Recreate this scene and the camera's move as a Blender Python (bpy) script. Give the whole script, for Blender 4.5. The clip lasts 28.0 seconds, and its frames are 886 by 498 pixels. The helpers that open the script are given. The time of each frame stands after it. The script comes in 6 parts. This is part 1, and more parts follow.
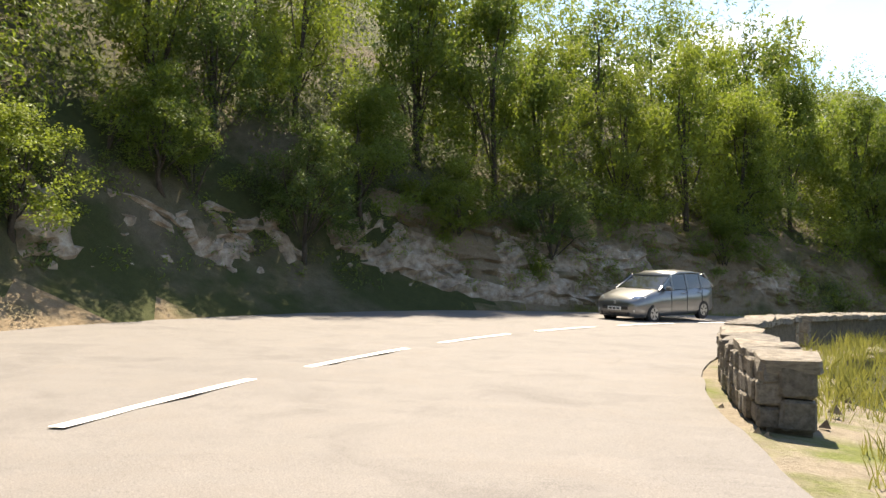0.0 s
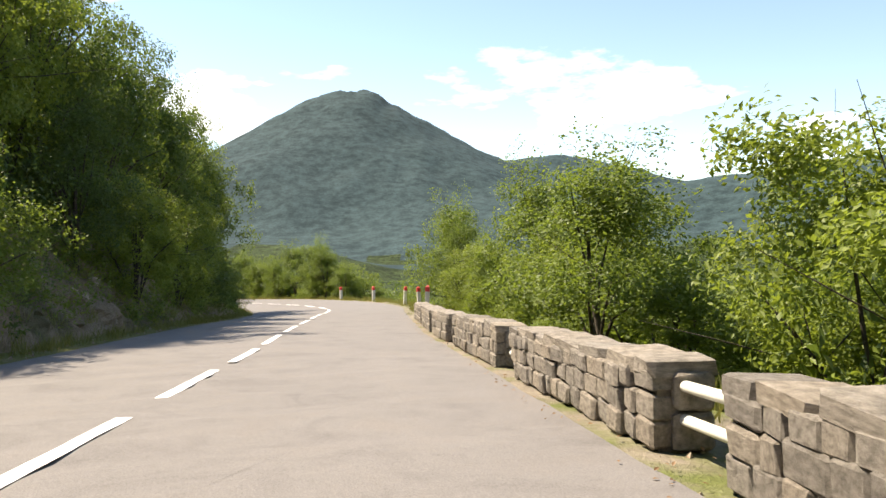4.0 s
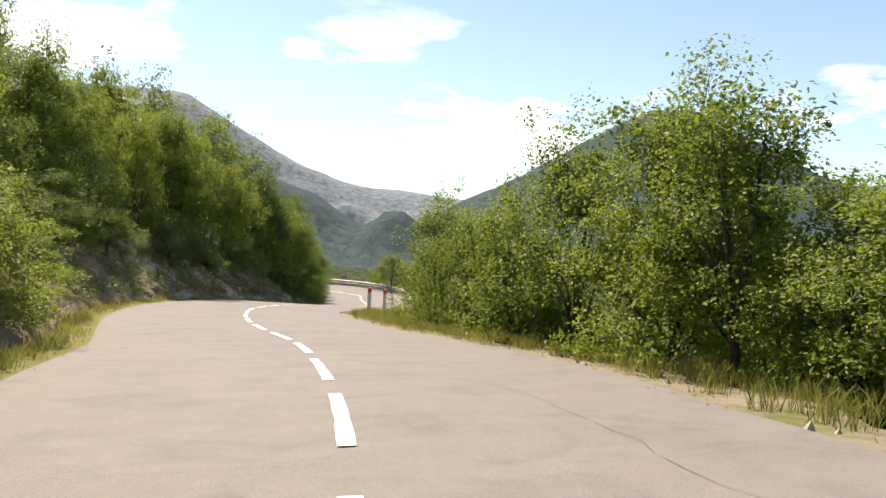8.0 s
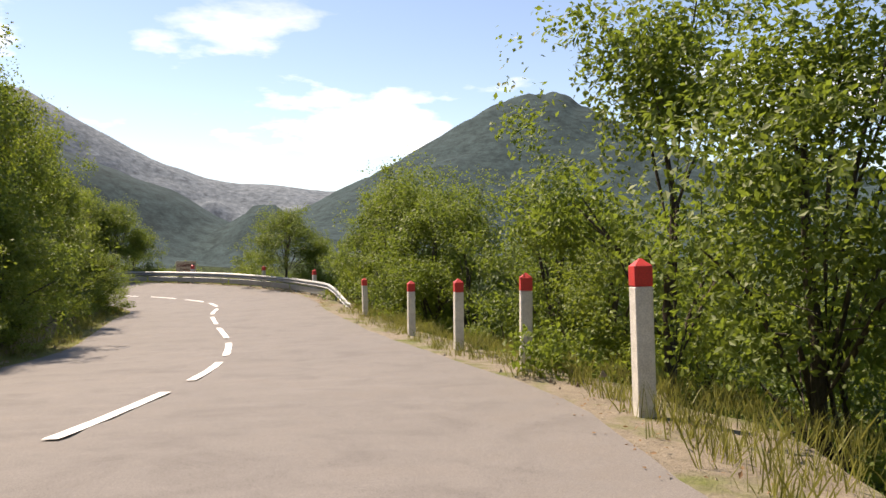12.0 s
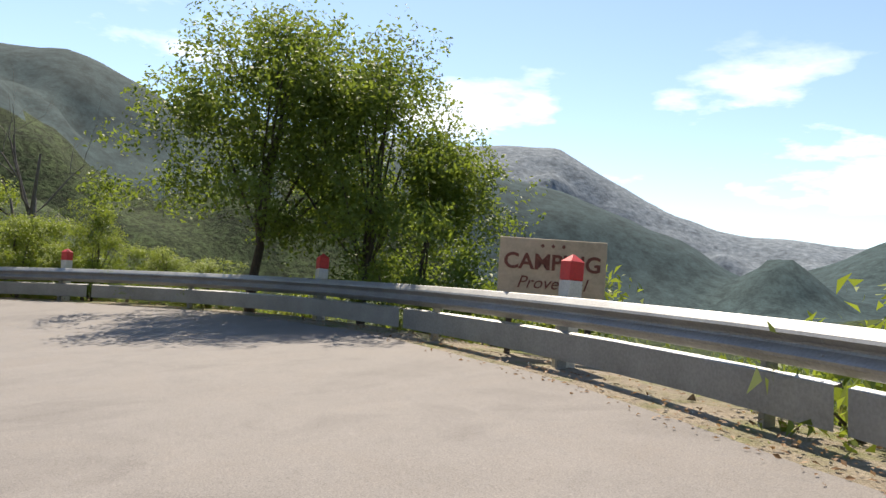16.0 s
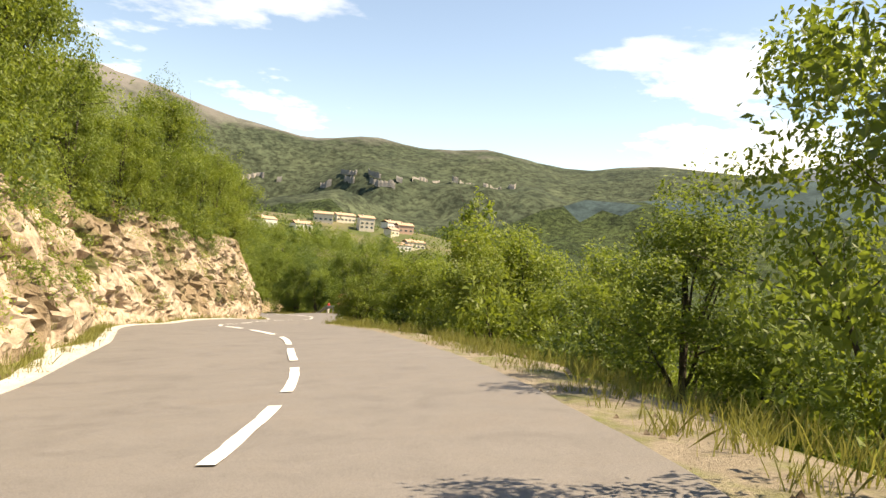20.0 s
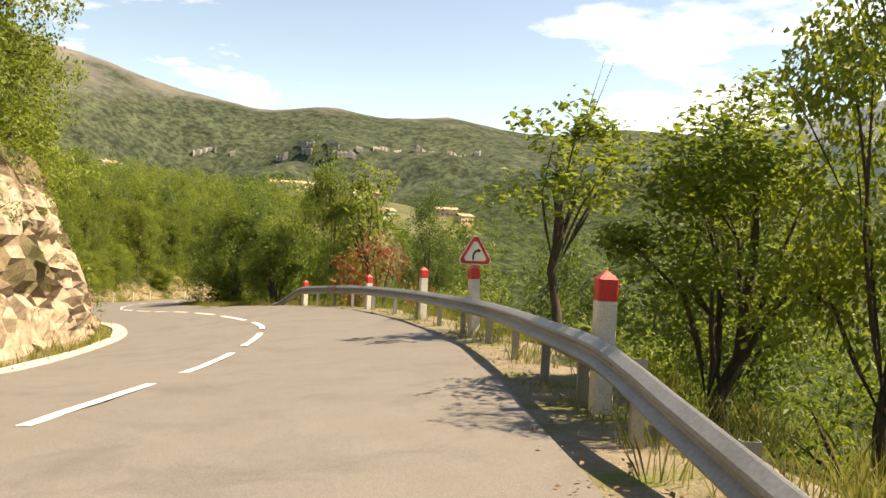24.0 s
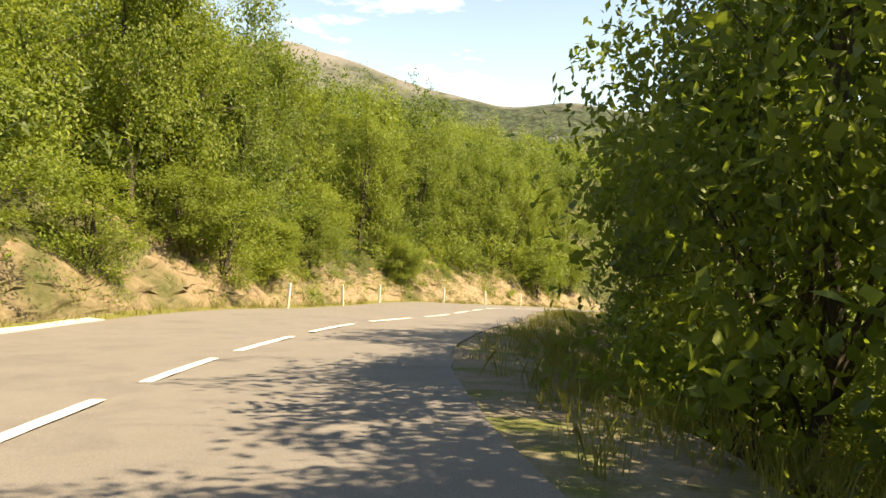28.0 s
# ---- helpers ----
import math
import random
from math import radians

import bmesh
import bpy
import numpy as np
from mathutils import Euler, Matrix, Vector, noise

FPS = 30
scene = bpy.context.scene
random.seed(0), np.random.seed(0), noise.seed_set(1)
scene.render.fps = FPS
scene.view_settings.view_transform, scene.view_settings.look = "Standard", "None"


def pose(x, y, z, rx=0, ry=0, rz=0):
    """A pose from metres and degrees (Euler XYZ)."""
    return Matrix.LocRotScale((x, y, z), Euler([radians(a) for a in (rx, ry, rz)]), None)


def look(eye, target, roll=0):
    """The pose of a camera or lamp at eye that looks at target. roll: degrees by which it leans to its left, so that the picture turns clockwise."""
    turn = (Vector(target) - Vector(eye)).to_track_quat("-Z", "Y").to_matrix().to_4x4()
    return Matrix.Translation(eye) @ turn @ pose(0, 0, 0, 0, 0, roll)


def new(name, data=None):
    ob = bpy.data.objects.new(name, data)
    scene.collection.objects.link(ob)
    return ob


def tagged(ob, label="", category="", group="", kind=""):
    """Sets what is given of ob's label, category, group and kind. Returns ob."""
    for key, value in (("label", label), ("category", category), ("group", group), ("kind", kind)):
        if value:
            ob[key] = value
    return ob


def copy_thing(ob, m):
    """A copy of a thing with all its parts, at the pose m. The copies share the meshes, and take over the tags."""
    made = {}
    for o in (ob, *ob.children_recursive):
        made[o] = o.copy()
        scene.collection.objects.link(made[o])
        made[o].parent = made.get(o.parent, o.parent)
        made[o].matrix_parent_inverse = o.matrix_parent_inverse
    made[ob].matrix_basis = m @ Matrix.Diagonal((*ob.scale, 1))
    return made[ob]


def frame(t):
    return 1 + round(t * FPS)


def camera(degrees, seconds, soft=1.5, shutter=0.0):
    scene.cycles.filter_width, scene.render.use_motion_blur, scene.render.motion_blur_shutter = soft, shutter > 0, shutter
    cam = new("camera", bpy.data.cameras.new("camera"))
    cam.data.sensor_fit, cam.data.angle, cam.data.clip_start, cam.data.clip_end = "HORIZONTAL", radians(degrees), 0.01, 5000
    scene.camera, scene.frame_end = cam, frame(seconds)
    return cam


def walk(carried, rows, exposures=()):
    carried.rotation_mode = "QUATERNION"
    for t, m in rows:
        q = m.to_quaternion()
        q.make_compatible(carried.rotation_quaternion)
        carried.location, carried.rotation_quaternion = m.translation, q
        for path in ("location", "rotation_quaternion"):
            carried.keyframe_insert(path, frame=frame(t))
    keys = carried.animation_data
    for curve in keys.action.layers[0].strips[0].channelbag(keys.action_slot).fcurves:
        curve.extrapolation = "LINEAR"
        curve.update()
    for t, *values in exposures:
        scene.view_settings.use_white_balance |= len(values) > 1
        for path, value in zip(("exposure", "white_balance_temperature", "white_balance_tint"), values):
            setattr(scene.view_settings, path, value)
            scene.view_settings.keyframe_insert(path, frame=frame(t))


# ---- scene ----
cam = camera(61.0, 28.0)
PATH = [
    (0, (23.095, -57.23, 5.3), (21.193, -56.61, 5.296), 0.1),
    (0.5, (16.36, -54.165, 4.995), (14.679, -53.082, 4.983), -0.4),
    (1, (10.976, -49.929, 4.657), (9.683, -48.404, 4.633), 0.0),
    (1.5, (7.257, -44.932, 4.328), (6.394, -43.128, 4.305), -0.1),
    (2, (4.674, -38.535, 4.062), (4.244, -36.582, 4.038), 0.2),
    (2.5, (3.326, -32.703, 3.597), (3.164, -30.71, 3.56), 0.7),
    (4.5, (0.823, -7.156, 1.644), (0.79, -5.157, 1.615), -0.7),
    (5, (0.0, 0.0, 1.2), (-0.022, 2.0, 1.164), -0.6),
    (5.5, (-0.593, 6.727, 0.676), (-0.616, 8.727, 0.638), -0.9),
    (6, (-1.379, 14.23, 0.164), (-1.436, 16.229, 0.141), -0.7),
    (6.5, (-2.449, 21.327, -0.33), (-2.62, 23.32, -0.352), 0.1),
    (7, (-4.449, 28.592, -0.821), (-4.851, 30.551, -0.867), 1.6),
    (7.5, (-6.805, 35.511, -1.257), (-7.433, 37.41, -1.271), 2.5),
    (8, (-10.19, 42.228, -1.697), (-11.018, 44.049, -1.676), 2.8),
    (8.5, (-13.99, 48.572, -2.064), (-14.966, 50.317, -2.024), 2.2),
    (9, (-18.317, 54.614, -2.451), (-19.381, 56.307, -2.43), 1.3),
    (9.5, (-22.357, 59.878, -2.755), (-23.405, 61.582, -2.747), 0.8),
    (10, (-26.276, 65.296, -3.049), (-27.221, 67.059, -3.067), 0.6),
    (10.5, (-29.337, 70.727, -3.36), (-30.146, 72.556, -3.373), -0.8),
    (11, (-31.919, 76.4, -3.614), (-32.517, 78.309, -3.612), -0.5),
    (11.5, (-33.853, 81.955, -3.917), (-34.349, 83.892, -3.923), -0.9),
    (13.5, (-42.897, 102.492, -5.294), (-43.593, 104.367, -5.243), 0.8),
    (14, (-45.68, 107.958, -5.419), (-46.441, 109.807, -5.381), 0.2),
    (14.5, (-48.614, 113.321, -5.484), (-49.433, 115.144, -5.399), 0.8),
    (15, (-51.843, 118.386, -5.521), (-52.835, 120.121, -5.452), 1.9),
    (15.5, (-55.447, 122.659, -5.553), (-56.728, 124.192, -5.483), 2.9),
    (16, (-59.54, 125.783, -5.573), (-61.121, 127.004, -5.469), 4.1),
    (16.5, (-64.154, 127.765, -5.552), (-65.961, 128.614, -5.441), 5.6),
    (17, (-69.276, 128.564, -5.594), (-71.266, 128.749, -5.52), 5.6),
    (17.5, (-74.595, 127.724, -5.747), (-76.541, 127.266, -5.714), 6.7),
    (18, (-79.543, 125.131, -5.995), (-81.26, 124.107, -5.969), 7.7),
    (18.5, (-83.672, 121.135, -6.288), (-85.133, 119.77, -6.265), 7.3),
    (19, (-87.431, 116.531, -6.662), (-88.656, 114.95, -6.658), 6.0),
    (19.5, (-90.526, 111.556, -7.087), (-91.618, 109.881, -7.127), 5.0),
    (20, (-92.921, 106.431, -7.542), (-93.907, 104.691, -7.538), 4.6),
    (20.5, (-94.931, 101.159, -7.986), (-95.835, 99.375, -7.993), 5.5),
    (22.5, (-102.516, 78.577, -9.748), (-103.312, 76.744, -9.826), 3.8),
    (23, (-104.588, 72.834, -10.35), (-105.478, 71.045, -10.433), 4.0),
    (23.5, (-106.961, 67.35, -10.938), (-107.956, 65.617, -11.017), 4.2),
    (24, (-109.587, 61.892, -11.468), (-110.665, 60.209, -11.529), 2.6),
    (24.5, (-112.243, 56.41, -11.992), (-113.284, 54.703, -12.04), 2.3),
    (25, (-114.442, 50.613, -12.546), (-115.299, 48.806, -12.592), 5.0),
    (25.5, (-116.113, 44.446, -13.086), (-116.756, 42.554, -13.143), 6.9),
    (26, (-117.293, 38.11, -13.609), (-117.717, 36.157, -13.676), 5.5),
    (26.5, (-117.786, 31.863, -14.171), (-118.099, 29.889, -14.229), 5.4),
    (27, (-118.287, 25.658, -14.823), (-118.629, 23.69, -14.924), 3.9),
    (27.5, (-119.067, 19.51, -15.534), (-119.486, 17.557, -15.64), 3.2),
    (28, (-120.263, 13.431, -16.249), (-120.778, 11.5, -16.342), 3.7),
]
walk(cam, [(t, look(eye, target, roll)) for t, eye, target, roll in PATH],
     exposures=[(0.0, 1.5, 7600, 11), (1.0, 1.75, 7200, 8), (2.5, 1.65, 7000, 5), (5.0, 1.15, 7700, 16), (7.0, 1.15, 7500, 12), (10.0, 0.8, 7900, 18), (12.0, 0.85, 7700, 18), (16.0, 0.9, 7100, 12), (18.0, 1.1, 7600, 8), (20.0, 1.2, 8700, 12), (23.0, 1.2, 9600, 12), (25.5, 1.25, 9300, 10), (28.0, 1.5, 9900, 9)])

# ---------------------------------------------------------------- light
SUN_YAW, SUN_ELEVATION = 62.0, 56.0          # degrees: left of +y, above the horizon
world = bpy.data.worlds.new("world")
scene.world = world
world.use_nodes = True


def nodes_of(tree):
    tree.nodes.clear()
    return tree.nodes, tree.links


def build_sky():
    n, l = nodes_of(world.node_tree)
    sky = n.new("ShaderNodeTexSky")
    sky.sky_type, sky.sun_disc = 'NISHITA', False
    sky.sun_elevation, sky.sun_rotation = radians(SUN_ELEVATION), radians(-SUN_YAW)
    sky.altitude, sky.dust_density, sky.ozone_density = 900, 0.3, 1.8
    co = n.new("ShaderNodeTexCoord")
    sep = n.new("ShaderNodeSeparateXYZ")
    l.new(co.outputs["Generated"], sep.inputs[0])
    # cloud field: noise on the sky dome, flattened towards the horizon
    mp = n.new("ShaderNodeMapping")
    mp.inputs["Scale"].default_value = (1, 1, 3.2)
    mp.inputs["Location"].default_value = (0.35, 0.1, 0.0)
    l.new(co.outputs["Generated"], mp.inputs[0])
    nz = n.new("ShaderNodeTexNoise")
    nz.inputs["Scale"].default_value, nz.inputs["Detail"].default_value, nz.inputs["Roughness"].default_value = 3.1, 7, 0.58
    l.new(mp.outputs[0], nz.inputs["Vector"])
    ramp = n.new("ShaderNodeValToRGB")
    ramp.color_ramp.elements[0].position, ramp.color_ramp.elements[1].position = 0.55, 0.69
    l.new(nz.outputs["Fac"], ramp.inputs[0])
    # clouds lie in a belt some way above the horizon
    belt = n.new("ShaderNodeValToRGB")
    e = belt.color_ramp.elements
    e[0].position, e[0].color = 0.03, (0, 0, 0, 1)
    e[1].position, e[1].color = 0.13, (0.9, 0.9, 0.9, 1)
    for pos, v in ((0.22, 0.85), (0.34, 0.12), (0.6, 0.0)):
        q = e.new(pos)
        q.color = (v, v, v, 1)
    l.new(sep.outputs["Z"], belt.inputs[0])
    mul = n.new("ShaderNodeMath")
    mul.operation = 'MULTIPLY'
    l.new(ramp.outputs[0], mul.inputs[0])
    l.new(belt.outputs[0], mul.inputs[1])
    mix = n.new("ShaderNodeMixRGB")
    mix.inputs["Color2"].default_value = (9.6, 9.7, 10.0, 1)
    l.new(mul.outputs[0], mix.inputs["Fac"])
    l.new(sky.outputs[0], mix.inputs["Color1"])
    bg = n.new("ShaderNodeBackground")
    bg.inputs["Strength"].default_value = 0.115
    l.new(mix.outputs[0], bg.inputs["Color"])
    out = n.new("ShaderNodeOutputWorld")
    l.new(bg.outputs[0], out.inputs["Surface"])


build_sky()
sun = new("sun", bpy.data.lights.new("sun", 'SUN'))
sun.data.energy, sun.data.angle, sun.data.color = 5.0, radians(0.53), (1.0, 0.94, 0.83)
_s = Vector((-math.sin(radians(SUN_YAW)) * math.cos(radians(SUN_ELEVATION)),
             math.cos(radians(SUN_YAW)) * math.cos(radians(SUN_ELEVATION)), math.sin(radians(SUN_ELEVATION))))
sun.matrix_basis = look(tuple(_s * 300), (0, 0, 0))


# ---------------------------------------------------------------- materials
def material(name):
    m = bpy.data.materials.new(name)
    m.use_nodes = True
    n, l = nodes_of(m.node_tree)
    out = n.new("ShaderNodeOutputMaterial")
    return m, n, l, out


def noise_node(n, l, vec, scale, detail=4, rough=0.55, dist=0.0):
    t = n.new("ShaderNodeTexNoise")
    t.inputs["Scale"].default_value, t.inputs["Detail"].default_value = scale, detail
    t.inputs["Roughness"].default_value, t.inputs["Distortion"].default_value = rough, dist
    l.new(vec, t.inputs["Vector"])
    return t.outputs["Fac"]


def ramp_node(n, l, fac, stops):
    r = n.new("ShaderNodeValToRGB")
    e = r.color_ramp.elements
    for k, (pos, col) in enumerate(stops):
        q = e[k] if k < 2 else e.new(pos)
        q.position, q.color = pos, (*col, 1)
    l.new(fac, r.inputs[0])
    return r.outputs[0]


def mix_node(n, l, fac, a, b, kind='MIX'):
    m = n.new("ShaderNodeMixRGB")
    m.blend_type = kind
    for sock, v in (("Fac", fac), ("Color1", a), ("Color2", b)):
        if isinstance(v, (int, float)):
            m.inputs[sock].default_value = v
        elif isinstance(v, tuple):
            m.inputs[sock].default_value = (*v, 1)
        else:
            l.new(v, m.inputs[sock])
    return m.outputs[0]


def bump_node(n, l, height, strength, distance):
    b = n.new("ShaderNodeBump")
    b.inputs["Strength"].default_value, b.inputs["Distance"].default_value = strength, distance
    l.new(height, b.inputs["Height"])
    return b.outputs[0]


def coords(n, which="Object"):
    return n.new("ShaderNodeTexCoord").outputs[which]


def world_pos(n):
    return n.new("ShaderNodeNewGeometry").outputs["Position"]


def principled(n, l, out, color, rough=0.8, normal=None, metal=0.0, spec=0.5):
    p = n.new("ShaderNodeBsdfPrincipled")
    if isinstance(color, tuple):
        p.inputs["Base Color"].default_value = (*color, 1)
    else:
        l.new(color, p.inputs["Base Color"])
    if isinstance(rough, (int, float)):
        p.inputs["Roughness"].default_value = rough
    else:
        l.new(rough, p.inputs["Roughness"])
    p.inputs["Metallic"].default_value, p.inputs["Specular IOR Level"].default_value = metal, spec
    if normal is not None:
        l.new(normal, p.inputs["Normal"])
    l.new(p.outputs[0], out.inputs["Surface"])
    return p


def plain(name, color, rough=0.6, metal=0.0, vary=0.15, scale=6.0, bump=0.0, fine=60.0, spec=0.5):
    """A paint, metal or plastic with mottling at two scales."""
    m, n, l, out = material(name)
    c = coords(n)
    big, small = noise_node(n, l, c, scale, 4), noise_node(n, l, c, fine, 3)
    lo = tuple(v * (1 - vary) for v in color)
    hi = tuple(min(1, v * (1 + vary * 0.6)) for v in color)
    col = ramp_node(n, l, big, [(0.3, lo), (0.7, hi)])
    col = mix_node(n, l, 0.25 * vary / 0.15, col, ramp_node(n, l, small, [(0.3, lo), (0.7, hi)]))
    principled(n, l, out, col, rough, bump_node(n, l, small, bump, 0.01) if bump else None, metal, spec)
    return m


def asphalt():
    m, n, l, out = material("asphalt")
    p = world_pos(n)
    big, mid, fine = noise_node(n, l, p, 0.22, 5), noise_node(n, l, p, 2.2, 5, 0.6), noise_node(n, l, p, 95, 3, 0.7)
    col = ramp_node(n, l, big, [(0.3, (0.148, 0.137, 0.131)), (0.7, (0.192, 0.177, 0.168))])
    col = mix_node(n, l, 0.45, col, ramp_node(n, l, mid, [(0.3, (0.125, 0.116, 0.11)), (0.72, (0.205, 0.189, 0.179))]))
    col = mix_node(n, l, 0.55, col, ramp_node(n, l, fine, [(0.32, (0.055, 0.05, 0.047)), (0.68, (0.27, 0.247, 0.228))]))
    wear = noise_node(n, l, p, 0.9, 6, 0.7, 0.6)
    col = mix_node(n, l, 0.8, col, ramp_node(n, l, wear, [(0.34, (0.78, 0.77, 0.77)), (0.5, (1, 1, 1)), (0.68, (1.0, 0.97, 0.94))]), 'MULTIPLY')
    principled(n, l, out, col, 0.82, bump_node(n, l, fine, 0.5, 0.006), 0, 0.35)
    return m


def soil(name, grass, earth, stone, gmix=0.5, scale=0.5, rock=False):
    m, n, l, out = material(name)
    p = world_pos(n)
    big, mid, fine = noise_node(n, l, p, scale, 6, 0.6), noise_node(n, l, p, 3.5, 6, 0.65, 0.4), noise_node(n, l, p, 28, 4, 0.7)
    g = mix_node(n, l, mid, tuple(v * 0.6 for v in grass), tuple(v * 1.35 for v in grass))
    e = mix_node(n, l, mid, tuple(v * 0.65 for v in earth), stone)
    fac = ramp_node(n, l, big, [(gmix - 0.09, (0, 0, 0)), (gmix + 0.09, (1, 1, 1))])
    col = mix_node(n, l, fac, g, e)
    col = mix_node(n, l, 0.55, col, ramp_node(n, l, fine, [(0.25, (0.25, 0.25, 0.25)), (0.75, (1, 1, 1))]), 'MULTIPLY')
    h = mix_node(n, l, 0.5, mid, fine)
    principled(n, l, out, col, 0.95, bump_node(n, l, h, 0.9, 0.14 if rock else 0.08), 0, 0.2)
    return m


def forest(name, dark, light, cell=0.12, relief=1.6, bare=None, depth=0.75):
    """Woods seen from afar: tree crowns a few metres wide with painted shade between, in patches of different tone."""
    m, n, l, out = material(name)
    p = world_pos(n)
    big, mid = noise_node(n, l, p, 0.006, 6, 0.62), noise_node(n, l, p, 0.035, 5, 0.65)
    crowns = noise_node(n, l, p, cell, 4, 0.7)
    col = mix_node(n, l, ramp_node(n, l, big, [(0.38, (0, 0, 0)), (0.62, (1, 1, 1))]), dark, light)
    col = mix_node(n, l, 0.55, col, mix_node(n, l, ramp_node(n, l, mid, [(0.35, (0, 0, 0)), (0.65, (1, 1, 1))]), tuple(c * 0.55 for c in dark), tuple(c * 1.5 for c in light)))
    # shade in the hollows between crowns, multiplied into the colour by depth
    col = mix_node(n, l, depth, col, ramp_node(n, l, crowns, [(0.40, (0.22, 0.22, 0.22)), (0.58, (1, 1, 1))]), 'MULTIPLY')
    if bare:   # scree and thin turf above the tree line
        sep = n.new("ShaderNodeSeparateXYZ")
        l.new(p, sep.inputs[0])
        up = n.new("ShaderNodeMath")
        up.operation = 'MULTIPLY_ADD'
        up.inputs[1].default_value = 260.0
        l.new(big, up.inputs[0])
        l.new(sep.outputs["Z"], up.inputs[2])
        line = n.new("ShaderNodeMapRange")
        line.inputs["From Min"].default_value, line.inputs["From Max"].default_value = 345.0, 420.0
        l.new(up.outputs[0], line.inputs["Value"])
        rock = mix_node(n, l, mid, tuple(c * 0.6 for c in bare), tuple(c * 1.25 for c in bare))
        col = mix_node(n, l, line.outputs[0], col, rock)
    principled(n, l, out, col, 0.95, bump_node(n, l, crowns, 0.9, relief), 0, 0.1)
    return m


def leaf(name, dark, light, glow):
    m, n, l, out = material(name)
    geo = n.new("ShaderNodeNewGeometry")
    oi = n.new("ShaderNodeObjectInfo")
    f = n.new("ShaderNodeMath")
    f.operation = 'MULTIPLY_ADD'
    f.inputs[1].default_value, f.inputs[2].default_value = 0.62, 0.0
    l.new(geo.outputs["Random Per Island"], f.inputs[0])
    g = n.new("ShaderNodeMath")
    g.operation = 'MULTIPLY_ADD'
    g.inputs[1].default_value = 0.38
    l.new(oi.outputs["Random"], g.inputs[0])
    l.new(f.outputs[0], g.inputs[2])
    col = mix_node(n, l, g.outputs[0], dark, light)
    tr = mix_node(n, l, g.outputs[0], tuple(c * 0.75 for c in glow), glow)
    d = n.new("ShaderNodeBsdfPrincipled")
    d.inputs["Roughness"].default_value, d.inputs["Specular IOR Level"].default_value = 0.55, 0.3
    l.new(col, d.inputs["Base Color"])
    t = n.new("ShaderNodeBsdfTranslucent")
    l.new(tr, t.inputs["Color"])
    mx = n.new("ShaderNodeMixShader")
    mx.inputs[0].default_value = 0.34
    l.new(d.outputs[0], mx.inputs[1])
    l.new(t.outputs[0], mx.inputs[2])
    l.new(mx.outputs[0], out.inputs["Surface"])
    return m


def bark(name, a, b):
    m, n, l, out = material(name)
    c = coords(n)
    mp = n.new("ShaderNodeMapping")
    mp.inputs["Scale"].default_value = (9, 9, 1.6)
    l.new(c, mp.inputs[0])
    f = noise_node(n, l, mp.outputs[0], 3, 6, 0.7)
    principled(n, l, out, ramp_node(n, l, f, [(0.3, a), (0.7, b)]), 0.95, bump_node(n, l, f, 0.9, 0.03), 0, 0.2)
    return m


def stone(name, a, b, c3, scale=5.0):
    m, n, l, out = material(name)
    c = coords(n)
    oi = n.new("ShaderNodeObjectInfo")
    add = n.new("ShaderNodeVectorMath")
    add.operation = 'ADD'
    mulv = n.new("ShaderNodeVectorMath")
    mulv.operation = 'SCALE'
    mulv.inputs[0].default_value = (37, 19, 53)
    l.new(oi.outputs["Random"], mulv.inputs["Scale"])
    l.new(c, add.inputs[0])
    l.new(mulv.outputs[0], add.inputs[1])
    v = add.outputs[0]
    big, fine = noise_node(n, l, v, scale, 6, 0.62), noise_node(n, l, v, scale * 9, 5, 0.7)
    col = ramp_node(n, l, big, [(0.28, a), (0.5, b), (0.74, c3)])
    tint = ramp_node(n, l, oi.outputs["Random"], [(0.0, (0.72, 0.70, 0.68)), (0.5, (1, 0.97, 0.93)), (1.0, (1.12, 1.04, 0.94))])
    col = mix_node(n, l, 1.0, col, tint, 'MULTIPLY')
    col = mix_node(n, l, 0.5, col, ramp_node(n, l, fine, [(0.3, (0.4, 0.4, 0.4)), (0.7, (1, 1, 1))]), 'MULTIPLY')
    h = mix_node(n, l, 0.4, big, fine)
    principled(n, l, out, col, 0.92, bump_node(n, l, h, 0.8, 0.05), 0, 0.25)
    return m


M_ASPHALT = asphalt()
M_TAR = plain("tar_seal", (0.035, 0.033, 0.032), 0.7, 0, 0.3, 4.0, 0.2, 40)
M_LINE = plain("road_paint", (0.80, 0.79, 0.76), 0.6, 0, 0.22, 3.0, 0.3, 45)
M_GRAVEL = soil("verge_gravel", (0.17, 0.19, 0.06), (0.27, 0.22, 0.16), (0.42, 0.36, 0.28), 0.44, 1.1)
M_DRYGRASS = soil("verge_grass", (0.20, 0.20, 0.055), (0.24, 0.19, 0.10), (0.36, 0.31, 0.20), 0.62, 0.9)
M_SLOPE = soil("hillside_ground", (0.075, 0.085, 0.03), (0.15, 0.12, 0.075), (0.27, 0.22, 0.15), 0.56, 0.25)
M_CUT = soil("cut_bank", (0.10, 0.11, 0.04), (0.30, 0.195, 0.10), (0.45, 0.36, 0.25), 0.42, 0.35, True)
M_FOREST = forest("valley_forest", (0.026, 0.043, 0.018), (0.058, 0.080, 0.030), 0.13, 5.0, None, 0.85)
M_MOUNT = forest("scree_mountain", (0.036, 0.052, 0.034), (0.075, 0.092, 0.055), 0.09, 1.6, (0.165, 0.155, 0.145))
